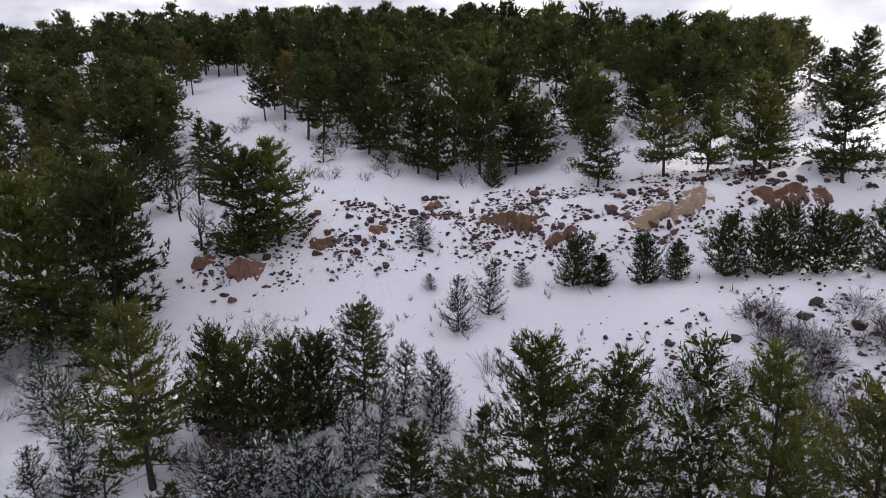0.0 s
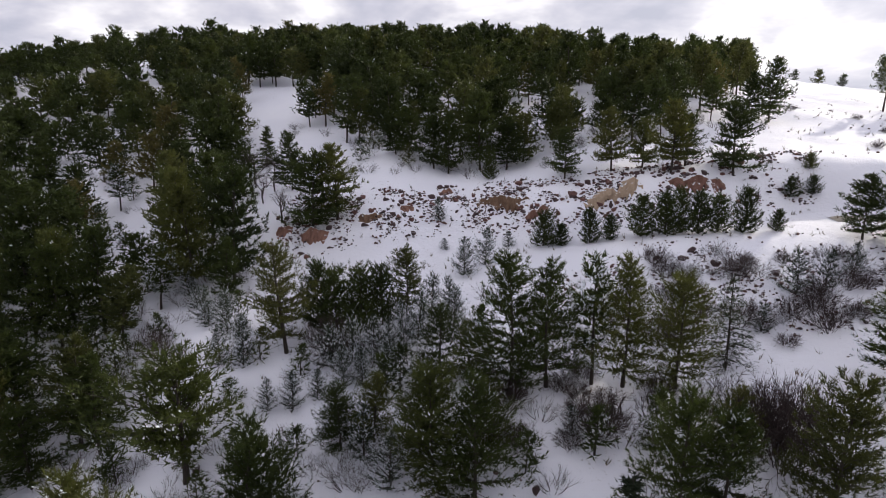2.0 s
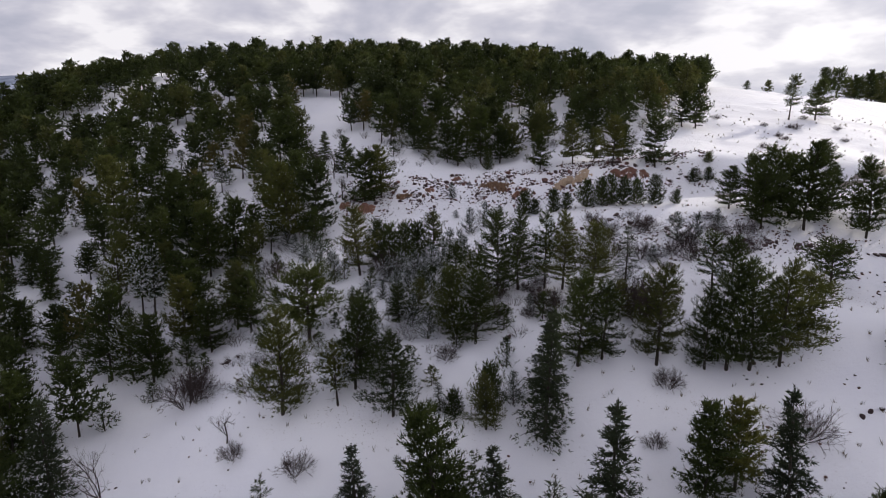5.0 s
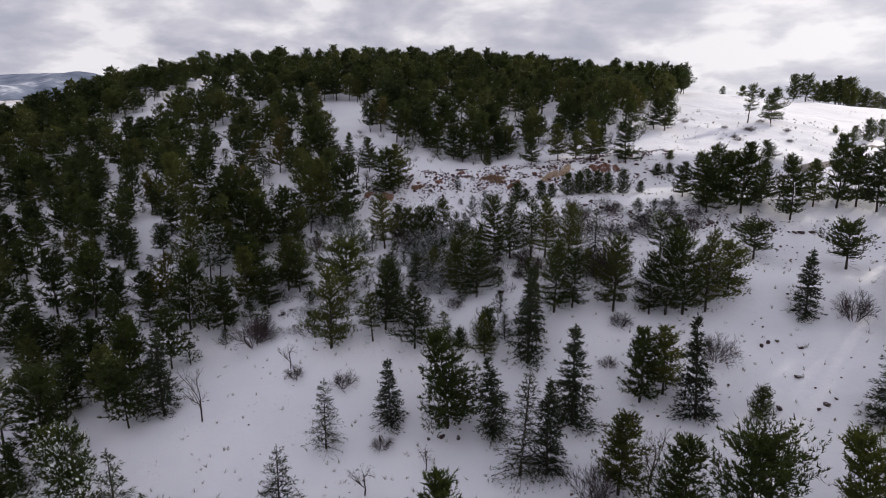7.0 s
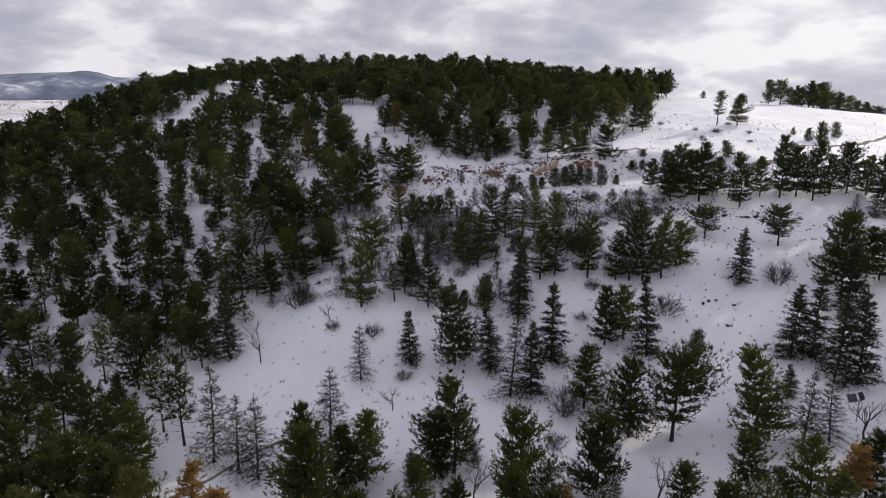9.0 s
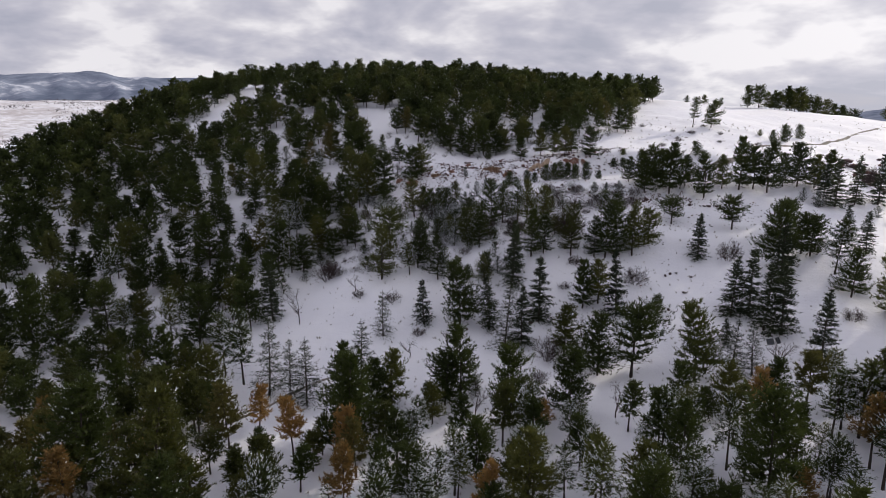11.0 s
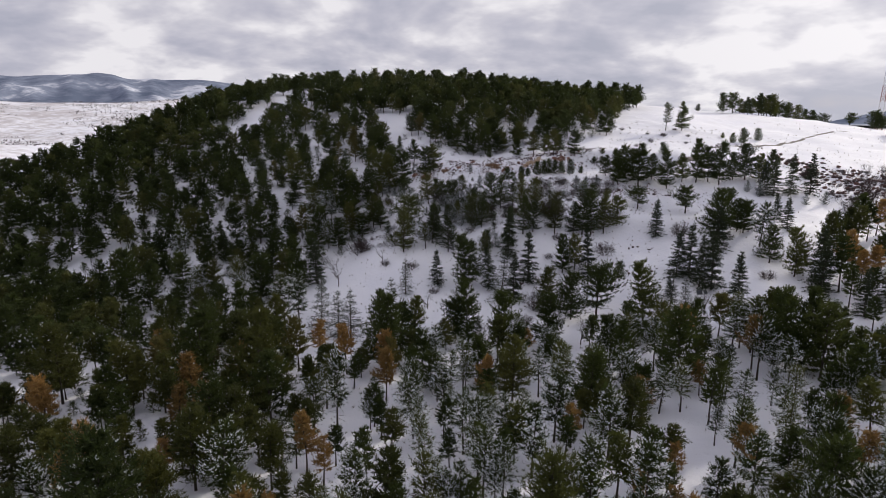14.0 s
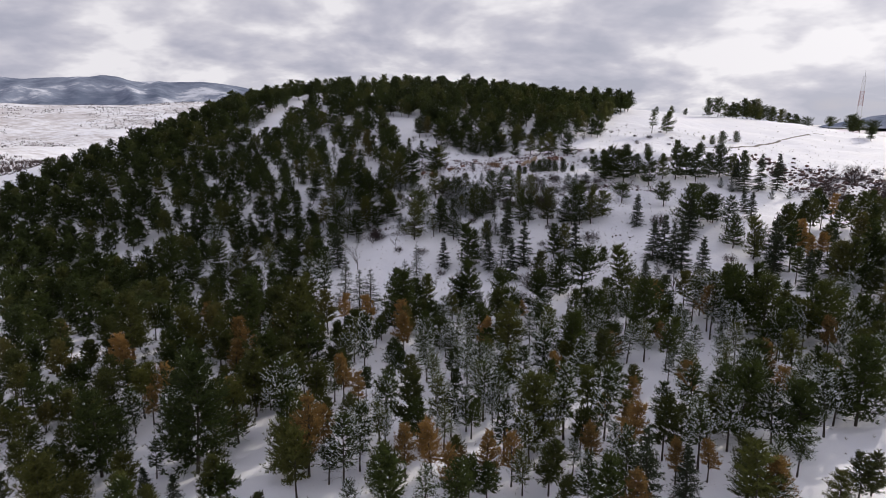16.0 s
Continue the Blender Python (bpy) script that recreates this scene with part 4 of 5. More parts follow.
GLADES = [(-51, 106, 4.5), (-54, 101, 5), (-56, 95, 5), (-58, 89, 5.5), (-60, 82, 5.5), (-62, 75, 5), (-64, 68, 3.5), (-20, 56, 4), (-21, 61, 4.5), (-22, 67, 4.5), (-24, 73, 4), (-13, 44, 4), (-17, 49, 4), (-38, 74, 4), (-4, 58, 3), (14, 52, 3.2), (26, 56, 3.2), (5, 70, 2.5), (-43, 60, 3)]
HILL_FRONT = [(-25, 45), (-12, 41.5), (2, 40), (12, 38.5), (20, 41), (27, 48), (35, 61), (38, 68), (-29, 68), (-28, 60)]
fill(MID_FORMS + MID_FORMS + OLIVE_FORMS[:3] + CONE_FORMS[:1], HILL_FRONT, 3.5, 5.9, 41, GLADES)
HILL = [(-29, 68), (38, 68), (45, 85), (50, 94), (-43, 94), (-33, 80)]
fill(FAR_FORMS * 2 + CONE_FORMS[:2], HILL, 3.3, 5.6, 42, GLADES)
HILL_BACK = [(-43, 94), (51, 94), (54, 103), (52, 118), (20, 134), (-20, 136), (-52, 128), (-52, 110)]
fill(VAST_FORMS, HILL_BACK, 4.2, 5.2, 52, GLADES)
WEST_NEAR = [(-15, 33), (-17, 42), (-27, 50), (-45, 50), (-52, 30), (-54, 0), (-50, -20), (-36, -18), (-29, -5), (-27.5, 4), (-23, 13), (-17.5, 18)]
fill(MID_FORMS + MID_FORMS + OLIVE_FORMS[:3] + CONE_FORMS[:2], WEST_NEAR, 4.1, 5.3, 43, GLADES, 2.5)
WEST = [(-27, 50), (-33, 78), (-46, 97), (-70, 111), (-70, -38), (-50, -20), (-54, 0), (-52, 30), (-45, 50)]
fill(FAR_FORMS, WEST, 3.4, 5.0, 44, GLADES + [(-66, 20, 4), (-70, 15, 5)])
WEST_FAR = [(-70, 111), (-84, 113), (-99, 93), (-108, 76), (-120, 62), (-128, 44), (-92, 0), (-70, -30)]
fill(VAST_FORMS, WEST_FAR, 3.15, 5.2, 54, GLADES + [(-70, 15, 5.5), (-77, 12, 6.5), (-86, 8, 5.5), (-93, 2, 4)])
WEST_RIM = [(-46, 109), (-70, 112), (-86, 113), (-90, 124), (-62, 132), (-46, 130)]
fill(VAST_FORMS, WEST_RIM, 3.5, 4.9, 64, GLADES[:1])
OPEN = [(-15.5, -36, 2.5), (-14, -46, 2.5), (-9, -56, 3), (6, -52, 3), (11, -51, 2.5), (-29, -60, 6.5), (-36, -58, 4), (-26, -62, 3), (24, -62, 3), (20, -66, 3), (-21, -64, 4.5), (-13, -66, 4)]
FOOT_WEST = [(-48, -74), (-14, -74), (-12, -26), (-26, -22), (-42, -20), (-66, -34)]
fill(["OLIVE"] * 10 + ["GREEN"] * 4 + ["RUSTY"] * 2, FOOT_WEST, 3.6, 5.5, 45, OPEN, 1.7)
FOOT_EAST = [(-14, -74), (22, -74), (30, -60), (40, -58), (62, -40), (60, -24), (24, -25), (8, -24), (-12, -26)]
fill(["SLIM"] * 9 + ["GREEN"] * 6 + ["OLIVE"] * 3 + ["RUSTY"] * 2, FOOT_EAST, 3.2, 5.4, 46, OPEN, 1.7)

EAST_GROVE = [(44, -24), (60, -24), (74, -24), (80, 2), (74, 10), (64, 5), (55, -1), (47, -10)]
fill(["OLIVE"] * 5 + ["GREEN"] * 6 + ["RUSTY"], EAST_GROVE, 3.9, 6.4, 66, (), 1.8)

# young growth between the trees
fill(YOUNG_FORMS, WEST_NEAR, 4.6, 2.1, 47, GLADES, 1.2)
fill(YOUNG_FORMS, [(-25, 45), (-12, 42.5), (2, 41), (14, 39.5), (24, 41), (32, 48), (36, 56), (-24, 56)], 4.4, 1.9, 48, GLADES, 1.2)
fill(YOUNG_FORMS, [(-27, 50), (-30, 70), (-60, 95), (-90, 80), (-90, 0), (-54, 0), (-52, 30), (-45, 50)], 5.4, 2.4, 49, GLADES, 1.2)
fill(YOUNG_FORMS, FOOT_WEST, 5.0, 1.9, 50, OPEN, 1.2)
fill(YOUNG_FORMS, [(-24, 12), (-12, 3), (4, 6), (10, 12), (2, 20), (-14, 27), (-22, 27)], 3.0, 1.9, 58, (), 0.8)
fill(SCRUB_FORMS, [(64, 8), (76, 2), (100, 26), (98, 44), (76, 36), (68, 26)], 3.1, 2.0, 59, (), 0.5)
fill(SCRUB_FORMS, [(-24, 12), (-12, 4), (12, 8), (16, 16), (2, 24), (-14, 30), (-22, 30)], 2.7, 1.5, 55, (), 0.5)
fill(SCRUB_FORMS, [(-26, 44), (-12, 40), (2, 38), (20, 37), (30, 46), (20, 52), (-26, 58)], 3.1, 1.3, 56, (), 0.5)
fill(SCRUB_FORMS, WEST_NEAR, 4.0, 1.4, 57, (), 0.5)


def build_wood():
    """The closed woods, one sheet of many trees; each tree has a tone of its own."""
    verts, faces, slots, tones, base, known = [], [], [], [], 0, {}
    palette = [WOOD_NEEDLES, DUSTED, BARK, TWIG, WOOD_OLIVE, RUSTY]
    shaken = np.random.default_rng(61)
    for x, y, h, form, turn, tone in WOOD_PLACES:
        if isinstance(form, str):
            if y < -31 and -44 < x < 48:
                plant(form, x, y, h, shaken)
                continue
            variants = KINDS[form][5]
            form = tuple(me for _, me in variants[int(tone * len(variants))])
        if form not in known:
            known[form] = []
            for me in [me for me in form if me]:
                co = np.empty(len(me.vertices) * 3)
                me.vertices.foreach_get("co", co)
                own = {"pine_bark": 2, "bare_twigs": 3, "olive_pine_needles": 4, "rusty_pine_needles": 5}.get(me.materials[0].name, 0)
                known[form].append((co.reshape(-1, 3), [tuple(p.vertices) for p in me.polygons], [own if p.material_index == 0 else 1 for p in me.polygons]))
        s = h / (6.8 if form[0] else 1.5)
        c, d = math.cos(turn) * s ** 0.7, math.sin(turn) * s ** 0.7
        z = float(ground_z(x, y)) - 0.06
        for co, fs, ms in known[form]:
            verts.append(np.stack([x + co[:, 0] * c - co[:, 1] * d, y + co[:, 0] * d + co[:, 1] * c, z + co[:, 2] * s], 1))
            faces += [tuple(i + base for i in f) for f in fs]
            slots += ms
            tones.append(np.full(len(co), tone))
            base += len(co)
    me = mesh_of("pine_wood", np.concatenate(verts), faces, palette, slots)
    me.attributes.new("tone", "FLOAT", "POINT").data.foreach_set("value", np.concatenate(tones).astype(np.float32))
    tagged(new("pine_wood", me), "closed wood of dark pines on the hill and its foot", "pine wood", kind="stuff")


build_wood()

# ---- stones, banks of bare earth and rubble ----
def stone_mesh(seed, flat=0.6, fine=True):
    """A broken stone: a small ball of faces pushed in and out, cut flat below."""
    rng = np.random.default_rng(seed)
    bm = bmesh.new()
    bmesh.ops.create_icosphere(bm, subdivisions=2 if fine else 1, radius=0.5)
    cuts = [(unit(rng.normal(size=3)), rng.uniform(0.20, 0.36)) for _ in range(9)]
    for v in bm.verts:
        p = np.array(v.co)
        for way, d in cuts:
            over = p @ way - d
            if over > 0:
                p = p - way * over
        p *= 1 + 0.05 * rng.normal()
        p[2] *= flat
        v.co = p
    me = bpy.data.meshes.new("rock")
    bm.to_mesh(me)
    bm.free()
    return me


ROCKS = {False: [], True: []}
for k in range(6):
    for red, mat in ((False, STONE), (True, RED_STONE)):
        me = stone_mesh(2000 + k + 50 * red, 0.5 + 0.08 * k)
        me.materials.append(mat)
        ROCKS[red].append(me)


def rock(x, y, size, red, rng, label, group):
    ob = new("rock", ROCKS[red][int(rng.integers(6))])
    ob.matrix_basis = Matrix.LocRotScale((x, y, float(ground_z(x, y)) + 0.12 * size), Euler(rng.normal(size=3) * (0.25, 0.25, 3)), None)
    ob.scale = tuple(size * rng.uniform(0.75, 1.25, 3))
    tagged(ob, label, "rock", group)


def bank_line(x):
    """Northing of the foot of the cut bank above the terrace."""
    return float(np.interp(x, [-14, -10, 0, 4, 10, 15, 22, 30], [31.5, 31.2, 32.2, 32, 30.6, 29.8, 30, 31]))


def scatter_bank():
    rng = np.random.default_rng(71)
    for k in range(165):
        x = rng.uniform(-7, 24) if k > 14 else rng.uniform(-13, -7)
        y = bank_line(x) + rng.beta(1.5, 1.6) * 5.2 - 0.3
        red = rng.random() < 0.45
        rock(x, y, 0.28 + 0.60 * rng.beta(1.1, 2.4), red, rng, "reddish stone half buried in snow on the bank" if red else "dark stone half buried in snow on the bank", "stones on the bank")
    for x, y, size in [(14.3, 23, 0.7), (15.4, 22, 0.8), (16.2, 21.4, 0.6), (13.6, 22.4, 0.5), (15, 21.2, 0.6), (17.3, 21.9, 0.6), (18.5, 21, 0.9), (12.2, 22.8, 0.5), (19.5, 20.2, 0.7), (11, 22.2, 0.6), (8.9, 23, 0.6), (20.5, 21.5, 0.6)]:
        rock(x, y, size, False, rng, "dark boulder with snow on top below the young pines", "boulders")
    for x in np.arange(24, 38, 0.75):   # a ledge of stones across the slope
        rock(x + rng.normal() * 0.2, 18.8 - (x - 27) * 0.2 + rng.normal() * 0.25, rng.uniform(0.35, 0.95), False, rng, "dark ledge stone with snow on top", "ledge stones")
    for x, y, size in [(25.3, 1.4, 0.7), (24.6, 1.1, 0.5), (26.2, 1.6, 0.5), (25.8, -2.7, 0.75), (26.5, -5.7, 0.7), (27.3, -5.4, 0.5), (25.7, -6, 0.5), (23, -5.6, 0.8), (27.8, 0.8, 0.5), (-19.3, 11.9, 0.7), (-18.5, 12.3, 0.5), (-3.6, -4.7, 0.45), (-2.6, -4.6, 0.6), (-1.3, -4.9, 0.5), (6.6, -4.8, 0.7), (5.9, -5, 0.5), (7.4, -4.6, 0.5), (10, -5, 0.45), (12, -4.6, 0.5), (18.6, 5.2, 0.7), (19.4, 4.9, 0.5), (-17.4, 9.1, 0.6), (-16.2, 9.4, 0.7), (-15.4, 9.2, 0.5), (-12.2, 12.2, 0.6), (3.4, 4.4, 0.45), (3.1, 8.6, 0.5), (17, -14.6, 0.3)]:
        rock(x, y, size, False, rng, "dark stone lying in the snow of the open slope", "stones on the open slope")


def outcrop():
    """The rocky eastern flank."""
    rng = np.random.default_rng(75)
    for k in range(62):
        x = rng.uniform(66, 98)
        y = 26 - 0.9 * (x - 72) * (x < 72) + rng.normal() * 7
        red = rng.random() < 0.25
        rock(x, y, 0.5 + 1.9 * rng.beta(1.1, 2.6), red, rng, "reddish outcrop rock on the eastern flank" if red else "dark outcrop rock on the eastern flank", "outcrop rocks")


def rubble():
    """Small broken stones strewn over the banks, too many to count."""
    rng = np.random.default_rng(72)
    verts, faces, slots, base = [], [], [], 0
    forms = []
    for red in (False, True):
        for me in [stone_mesh(2300 + k + 50 * red, 0.7, False) for k in range(4)]:
            co = np.array([v.co for v in me.vertices])
            forms.append((co, [tuple(p.vertices) for p in me.polygons], int(red)))
    def clumped(count, where, scale, seed, least):
        got = []
        while len(got) < count:
            x, y = where()
            if lattice(x / scale, y / scale, seed) + 0.7 * lattice(x / scale * 2.7, y / scale * 2.7, seed + 1) > least:
                got.append((x, y))
        return got

    def on_bank():
        x = rng.uniform(-13, 27)
        return x, bank_line(x) + rng.beta(1.4, 1.5) * 5.8 - 0.6

    def on_bench():
        x = rng.uniform(5, 34)
        return x, 20.8 + rng.normal() * 2.0 - 0.05 * (x - 14)
    spots = clumped(3300, on_bank, 1.7, 21, -0.1)
    spots += clumped(1500, on_bench, 1.6, 23, 0.0)
    spots += clumped(240, lambda: (rng.uniform(22, 44), rng.uniform(11, 20)), 1.8, 27, 0.15)
    spots += [(rng.uniform(64, 100), rng.uniform(6, 42)) for _ in range(500)]
    spots += clumped(200, lambda: (rng.uniform(28, 80), rng.uniform(24, 66)), 2.5, 29, 0.2)
    spots += [(rng.uniform(70, 110), rng.uniform(28, 70)) for _ in range(90)]
    spots += clumped(240, lambda: (rng.uniform(-24, 34), rng.uniform(-12, 12)), 1.6, 25, 0.35)
    small = len(spots)
    spots += [(x, 26 - 0.9 * (x - 72) * (x < 72) + rng.normal() * 7) for x in rng.uniform(66, 102, 620)]
    for k, (x, y) in enumerate(spots):
        co, fs, red = forms[int(rng.integers(8))]
        size, turn = 0.10 + 0.36 * rng.beta(1.0, 2.8) + (k >= small) * rng.uniform(0.3, 1.3), rng.random() * 6.283
        c, d = math.cos(turn) * size, math.sin(turn) * size
        verts.append(np.stack([x + co[:, 0] * c - co[:, 1] * d, y + co[:, 0] * d + co[:, 1] * c, float(ground_z(x, y)) + 0.15 * size + co[:, 2] * size], 1))
        faces += [tuple(i + base for i in f) for f in fs]
        slots += [red] * len(fs)
        base += len(co)
    tagged(new("rubble", mesh_of("rubble", np.concatenate(verts), faces, [STONE, RED_STONE], slots)), "small dark and red stones strewn in the snow", "rubble", kind="stuff")


def earth_face(name, label, mat, x0, x1, low, high, bulge, seed, rise=0.0):
    """A scar of bare earth on a bank: a steep ragged face with a lip that runs back under the snow.
    low, high: northings of its foot and top."""
    nu, nv = max(16, int((x1 - x0) * 16)), 34
    u, v = np.meshgrid(np.linspace(0, 1, nu), np.linspace(0, 1, nv))
    x = x0 + (x1 - x0) * u + 0.10 * lattice(u * 9, v * 9, seed + 5)
    taper = np.clip(1 - np.abs(2 * u - 1) ** 5 + 0.35 * lattice(x * 1.9, x * 0, seed + 6), 0.05, 1.1)
    wave = 0.5 * lattice(x * 0.9, x * 0, seed) + 0.3 * lattice(x * 2.7, v * 2, seed + 1)
    deep = high - low
    y_face = low + deep * (0.55 - 0.30 * taper) + wave * 0.35
    steep, cap = np.minimum(v / 0.72, 1), np.maximum(v - 0.72, 0) / 0.28
    y = y_face + deep * 0.16 * steep + cap * (high + 0.5 - y_face) + rise * u + (0.22 * lattice(x * 3.2, v * 1.5, seed + 2) + 0.14 * lattice(x * 8, v * 4, seed + 7)) * (1 - cap)
    foot, crest = ground_z(x, y_face + rise * u - 0.1), ground_z(x, high + rise * u)
    top = foot + (crest - foot) * taper * (0.95 + 0.25 * wave)
    z = np.where(v < 0.72, foot - 0.15 + (top - foot + 0.15) * steep, top + cap * (ground_z(x, y) - 0.22 - top)) + (0.10 * lattice(x * 3, v * 5, seed + 3) + 0.09 * lattice(x * 7, v * 9, seed + 4)) * deep * 0.5
    verts = np.stack([x.ravel(), y.ravel(), z.ravel()], 1)
    i = (np.arange(nv - 1)[:, None] * nu + np.arange(nu - 1)[None, :]).ravel()
    ob = new(name, mesh_of(name, verts, np.stack([i, i + 1, i + nu + 1, i + nu], 1), [mat], soft=True))
    tagged(ob, label, "earth bank", "earth banks")
    rng = np.random.default_rng(seed + 400)
    for k in range(int(4 + 2.2 * (x1 - x0))):   # stones along the lip and at the foot
        at = rng.uniform(x0 - 0.3, x1 + 0.3)
        lip = rng.random() < 0.65
        north = (high + rng.normal() * 0.15 if lip else low + rng.normal() * 0.4 - 0.2) + rise * (at - x0) / (x1 - x0)
        rock(at, north, rng.uniform(0.25, 0.65), rng.random() < 0.4, rng, "dark broken stone on the edge of a bare earth face", "stones on the bank")


scatter_bank()
outcrop()
rubble()
earth_face("earth_bank", "bare tan earth face cut into the snowy bank", EARTH, 9.6, 14.2, 30.4, 33.2, 0.5, 11)
earth_face("earth_bank", "bare brown earth ledge under a lip of snow", BROWN_EARTH, 1.6, 6.0, 33.2, 35.2, 0.45, 12, -0.6)
earth_face("earth_bank", "bare red earth scar by the pine trunk", RED_EARTH, -11.7, -9.2, 31.0, 32.7, 0.55, 13)
earth_face("earth_bank", "bare red earth scar by the thin bare tree", RED_EARTH, -13.5, -12.0, 31.7, 33.4, 0.5, 14)
earth_face("earth_bank", "reddish earth scar on the upper bank", RED_EARTH, 15.4, 20.2, 30.9, 32.2, 0.32, 15)
earth_face("earth_bank", "reddish earth scar on the upper bank", RED_EARTH, 5.3, 7.2, 32.0, 33.3, 0.4, 16)
earth_face("earth_bank", "small brown earth scar among stones", BROWN_EARTH, -7.4, -5.2, 32.4, 33.5, 0.35, 17)
earth_face("earth_bank", "small red earth scar among stones", RED_EARTH, -1.4, 0.2, 35.6, 37.1, 0.35, 18)
earth_face("earth_bank", "small red earth scar among stones", RED_EARTH, -4.2, -3.0, 33.2, 34.1, 0.32, 19)


# ---- frosted shrubs on the slope below the terrace ----
def shrubs():
    rng = np.random.default_rng(81)
    for k in range(26):
        x, y = rng.uniform(-21, -2), rng.uniform(6, 22)
        if y > 21 + 0.15 * x or any((x - a) ** 2 + (y - b) ** 2 < 0.8 for a, b in STANDING):
            continue
        plant("w", x, y, rng.uniform(1.0, 2.2), rng)
    for k in range(26):
        x, y = rng.uniform(4, 24), rng.uniform(16.5, 22)
        plant("w" if k % 2 else "b", x, y, rng.uniform(0.6, 1.4), rng)
    for k in range(14):
        plant("b", rng.uniform(2, 11), rng.uniform(9.5, 14.5), rng.uniform(0.7, 1.3), rng)
    for k in range(26):
        plant("b" if k % 3 else "w", rng.uniform(8, 26), rng.uniform(17.0, 22.5), rng.uniform(0.8, 1.9), rng)
    for k in range(22):
        x, y = rng.uniform(28, 72), rng.uniform(30, 58)
        plant("b", x, y, rng.uniform(0.4, 0.9), rng)
    for k in range(18):
        x = rng.uniform(66, 96)
        plant("b", x, rng.uniform(4, 38), rng.uniform(1.0, 3.0), rng)
    for k in range(22):   # tall reddish thicket under the eastern flank
        plant("b", rng.uniform(70, 92), rng.uniform(2, 22), rng.uniform(2.2, 4.2), rng)
    for k in range(16):   # thicket behind the western wood
        plant("d", -150 + rng.normal() * 12, 158 + rng.normal() * 6, rng.uniform(3.5, 6.0), rng)


shrubs()


# ---- the row of pines along the eastern skyline, and the pair in the snowfield ----
for x, y, h in [(60, 98, 2.4), (66, 101, 3.4), (71, 102, 2.8), (126, 136, 7.4), (131, 139, 7.0), (124, 134, 6.4), (112, 127, 7.8), (79, 103, 8.2), (83, 105, 7.6), (88, 108, 6.4), (92, 111, 7.8), (95, 113, 8.4), (98, 116, 7.4), (102, 119, 9.0), (104, 122, 8.6), (108, 126, 7.4), (112, 129, 6.6), (117, 131, 8.0), (121, 133, 6.2), (132, 112, 7.6), (137, 115, 6.8), (128, 118, 6.0), (126, 100, 5.5), (122, 84, 6.5), (118, 78, 6.0)]:
    plant("p" if h > 7.7 or luck.random() < 0.45 else "s", x, y, h * luck.uniform(0.62, 0.86), luck)
for x, y, h in [(86, 107, 4.6), (90, 110, 5.6), (97, 115, 6.2), (100, 118, 6.8), (106, 124, 5.0), (134, 114, 5.6)]:
    plant("p", x, y, h, luck)


# ---- dead grass that pricks through the snow ----
def grass():
    rng = np.random.default_rng(91)
    areas = [(28, 80, 22, 62, 230), (80, 125, 30, 90, 140), (-25, 30, -20, 12, 430), (-14, 28, 12, 37, 400), (18, 60, -20, 12, 140), (-60, 40, -70, -24, 260)]
    spots = np.array([(rng.uniform(a, b), rng.uniform(c, d)) for a, b, c, d, n in areas for _ in range(n)])
    z = ground_z(spots[:, 0], spots[:, 1])
    centres = np.column_stack([spots, z])
    axes = np.tile((0.0, 0.0, 1.0), (len(spots), 1))
    v, f, slots = blades(rng, centres, axes, 9, 0.38, 0.035, 0.5, 0.12)
    tagged(new("dead_grass", mesh_of("dead_grass", v, f, [GRASS, DUSTED], slots)), "tufts of dead brown grass poking through snow", "grass", kind="stuff")


grass()


def far_scrub():
    """Bare scrub on the snowy swells far behind the hill."""
    rng = np.random.default_rng(95)
    n = 24000
    q, d = rng.uniform(radians(100), radians(150), n), 180 + 900 * rng.random(n) ** 1.4
    x, y = d * np.cos(q), d * np.sin(q)
    keep = lattice(x / 70, y / 70, 8) + 0.6 * lattice(x / 25, y / 25, 9) > -0.25
    keep &= ~((x > -130) & (y < 170))
    x, y = x[keep], y[keep]
    centres = np.column_stack([x, y, ground_z(x, y)])
    v, f, slots = blades(rng, centres, np.tile((0.0, 0.0, 0.7), (len(x), 1)), 3, 1.7, 0.6, 0.8, 0.10)
    tagged(new("far_scrub", mesh_of("far_scrub", v, f, [TWIG, DUSTED], slots)), "thin bare scrub on far snowy slopes", "scrub", kind="stuff")


far_scrub()


# ---- tracks ----
def track(name, label, line, width, mat, lift=0.035):
    """A strip that follows the snow along a line of plan points."""
    pts = np.array(line, float)
    seg = np.r_[0, np.cumsum(np.hypot(*np.diff(pts, axis=0).T))]
    s = np.arange(0, seg[-1], 0.5)
    x, y = (hermite(*along(seg, pts[:, k], s)) for k in (0, 1))
    dx, dy = np.gradient(x), np.gradient(y)
    r = np.hypot(dx, dy)
    nx, ny = -dy / r, dx / r
    cross = np.linspace(-0.5, 0.5, 7)
    w = width * (1 + 0.18 * lattice(s / 3, s * 0, 5))
    X, Y = x[:, None] + nx[:, None] * cross * w[:, None], y[:, None] + ny[:, None] * cross * w[:, None]
    Z = ground_z(X, Y) + lift - 0.09 * (np.abs(cross) > 0.45) + 0.03 * lattice(X * 1.3, Y * 1.3, 6)
    k = len(cross)
    i = (np.arange(len(s) - 1)[:, None] * k + np.arange(k - 1)[None, :]).ravel()
    ob = new(name, mesh_of(name, np.stack([X.ravel(), Y.ravel(), Z.ravel()], 1), np.stack([i, i + 1, i + k + 1, i + k], 1), [mat], soft=True))
    tagged(ob, label, "track", kind="structure")


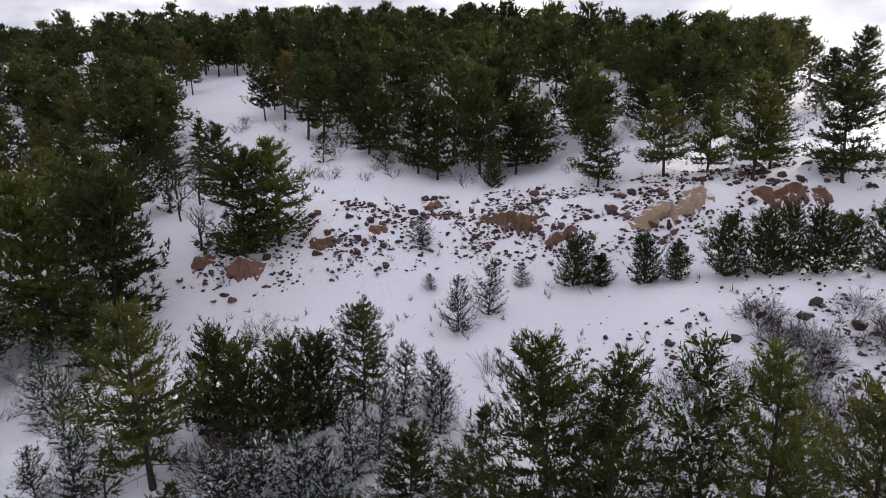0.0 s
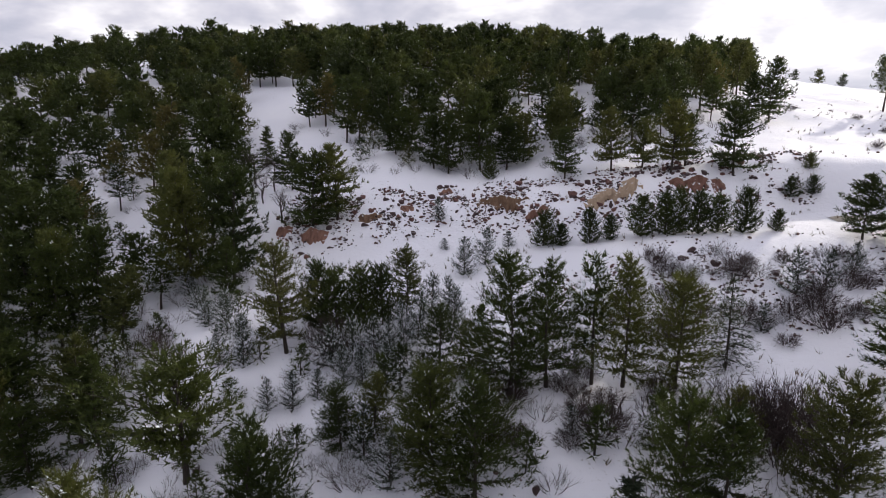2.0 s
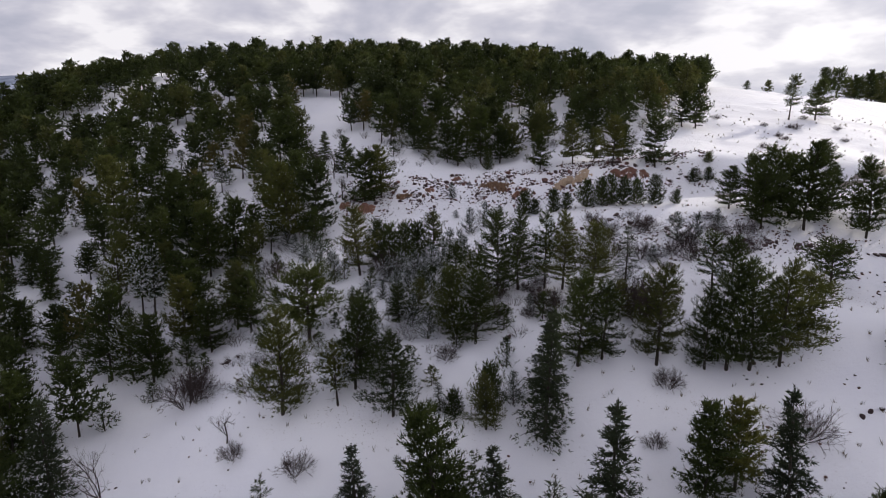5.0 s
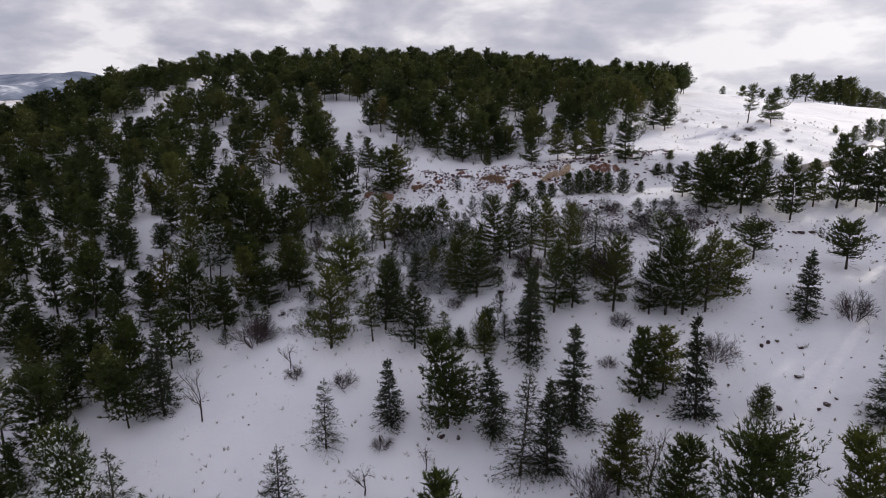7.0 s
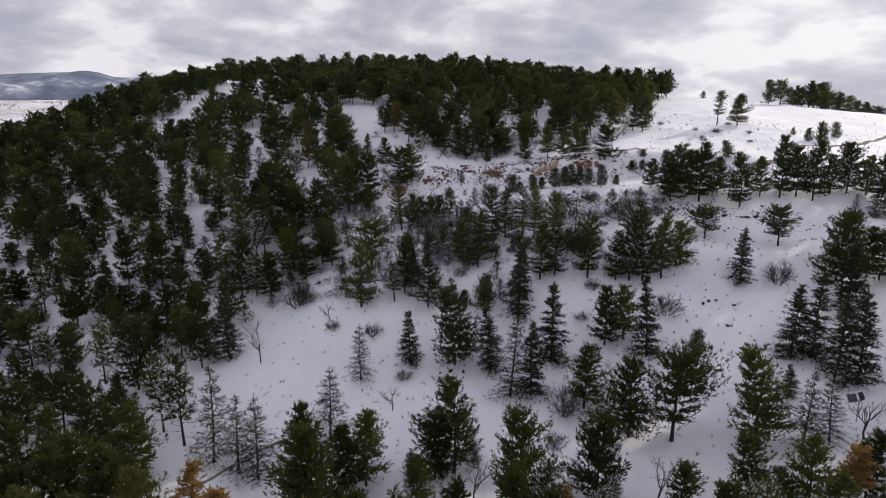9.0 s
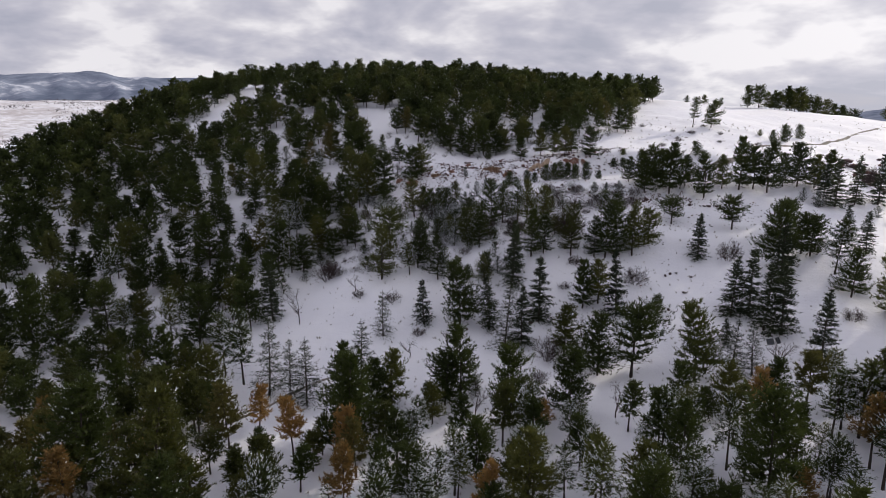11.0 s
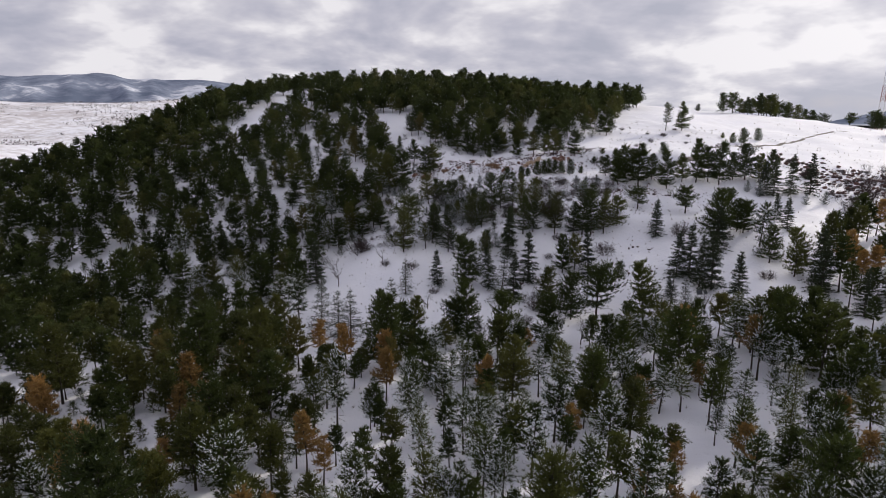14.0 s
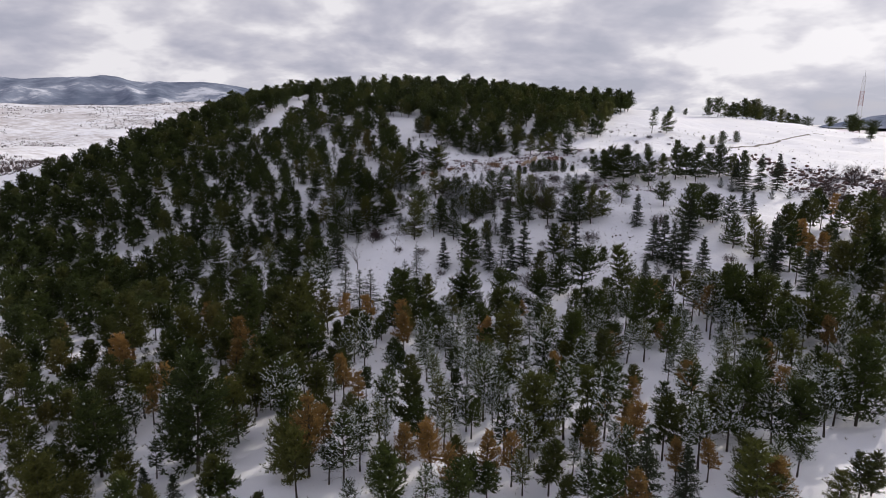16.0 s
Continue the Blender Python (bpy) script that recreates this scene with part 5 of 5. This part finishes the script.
track("track_1", "wet brown track across the snowy shoulder of the hill", [(52, 40), (66, 48.6), (80, 60), (96.5, 75.9), (108, 82)], 0.9, TRACK)
track("track_2", "wet grey road showing through the snow", [(25.5, 27.5), (32, 28.5), (42, 31), (52, 36)], 1.4, TRACK)
track("track_3", "wet brown ruts of a track at the foot of the slope", [(-28, -23), (-22.5, -17.4), (-18.5, -13.4), (-15, -11.6)], 0.6, TRACK)


# ---- lattice mast, post with panels ----
def box_mesh(name, size, mat, bevel=0.01):
    bm = bmesh.new()
    bmesh.ops.create_cube(bm, size=1)
    for v in bm.verts:
        v.co = Vector((v.co.x * size[0], v.co.y * size[1], v.co.z * size[2]))
    bmesh.ops.bevel(bm, geom=bm.edges[:], offset=bevel, segments=1, affect="EDGES")
    me = bpy.data.meshes.new(name)
    bm.to_mesh(me)
    bm.free()
    me.materials.append(mat)
    return me


def rod_mesh(name, a, b, r, mat, sides=6):
    v, f = [], []
    tube(v, f, [a, b], [r, r], sides)
    return mesh_of(name, v, f, [mat])


def lattice_mast(x, y, high, foot, top):
    root = tagged(new("lattice_mast"), "tall red and white lattice radio mast on the ridge", "radio mast")
    root.location = (x, y, float(ground_z(x, y)) - 0.1)
    corners = [(math.cos(q), math.sin(q)) for q in (0.5, 2.6, 4.7)]
    at = lambda c, z: np.array([corners[c][0] * (foot + (top - foot) * z / high), corners[c][1] * (foot + (top - foot) * z / high), z])  # noqa: E731
    bays = 12
    for c in range(3):
        for k in range(4):
            part("leg", rod_mesh("leg", at(c, high * k / 4), at(c, high * (k + 1) / 4), 0.11, (RED_PAINT, WHITE_PAINT)[k % 2]), root)
    for k in range(bays):
        z0, z1 = high * k / bays, high * (k + 1) / bays
        for c in range(3):
            part("brace", rod_mesh("brace", at(c, z0), at((c + 1) % 3, z1), 0.06, (RED_PAINT, WHITE_PAINT)[(k // 3) % 2], 4), root)
            part("crossbar", rod_mesh("crossbar", at(c, z1), at((c + 1) % 3, z1), 0.06, (RED_PAINT, WHITE_PAINT)[(k // 3) % 2], 4), root)
    part("antenna", rod_mesh("antenna", (0, 0, high - 0.3), (0, 0, high + 2.0), 0.06, STEEL), root)


lattice_mast(140, 121, 21, 1.3, 0.55)


def panel_post(x, y, turn):
    root = tagged(new("panel_post"), "steel post with tilted dark panels and a crossbar", "panel post")
    root.matrix_basis = pose(x, y, float(ground_z(x, y)) - 0.1, 0, 0, turn)
    part("post", rod_mesh("post", (0, 0, 0), (0, 0, 2.5), 0.05, STEEL, 8), root)
    bar = part("crossbar", box_mesh("crossbar", (1.9, 0.06, 0.06), STEEL), root)
    bar.location = (-0.55, 0, 1.95)
    for px, w in ((0.05, 0.62), (-0.95, 0.80)):
        face = part("panel", box_mesh("panel", (w, 0.05, 0.62), PANEL), root)
        face.location, face.rotation_euler = (px, -0.08, 2.35), (radians(-32), 0, radians(12 if px > 0 else -8))
        lip = part("panel_frame", box_mesh("panel_frame", (w + 0.07, 0.03, 0.69), STEEL), root)
        lip.location, lip.rotation_euler = (px, -0.04, 2.33), face.rotation_euler


panel_post(30.3, -16.9, 20)

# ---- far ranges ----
build_mountain("mountain_west", "snowy mountain range with dark woods, far off, bluish haze in its colour", (-1560, 2620), 1900, 224, 1500, 21, 30)
build_mountain("mountain_northwest", "far mountain with snowy folds, bluish haze in its colour", (-2600, 2500), 1900, 224, 1300, 31, 40)
build_mountain("mountain_east", "far mountain ridge beyond the shoulder, bluish haze in its colour", (2600, 2700), 1800, 120, 900, 41, -40)
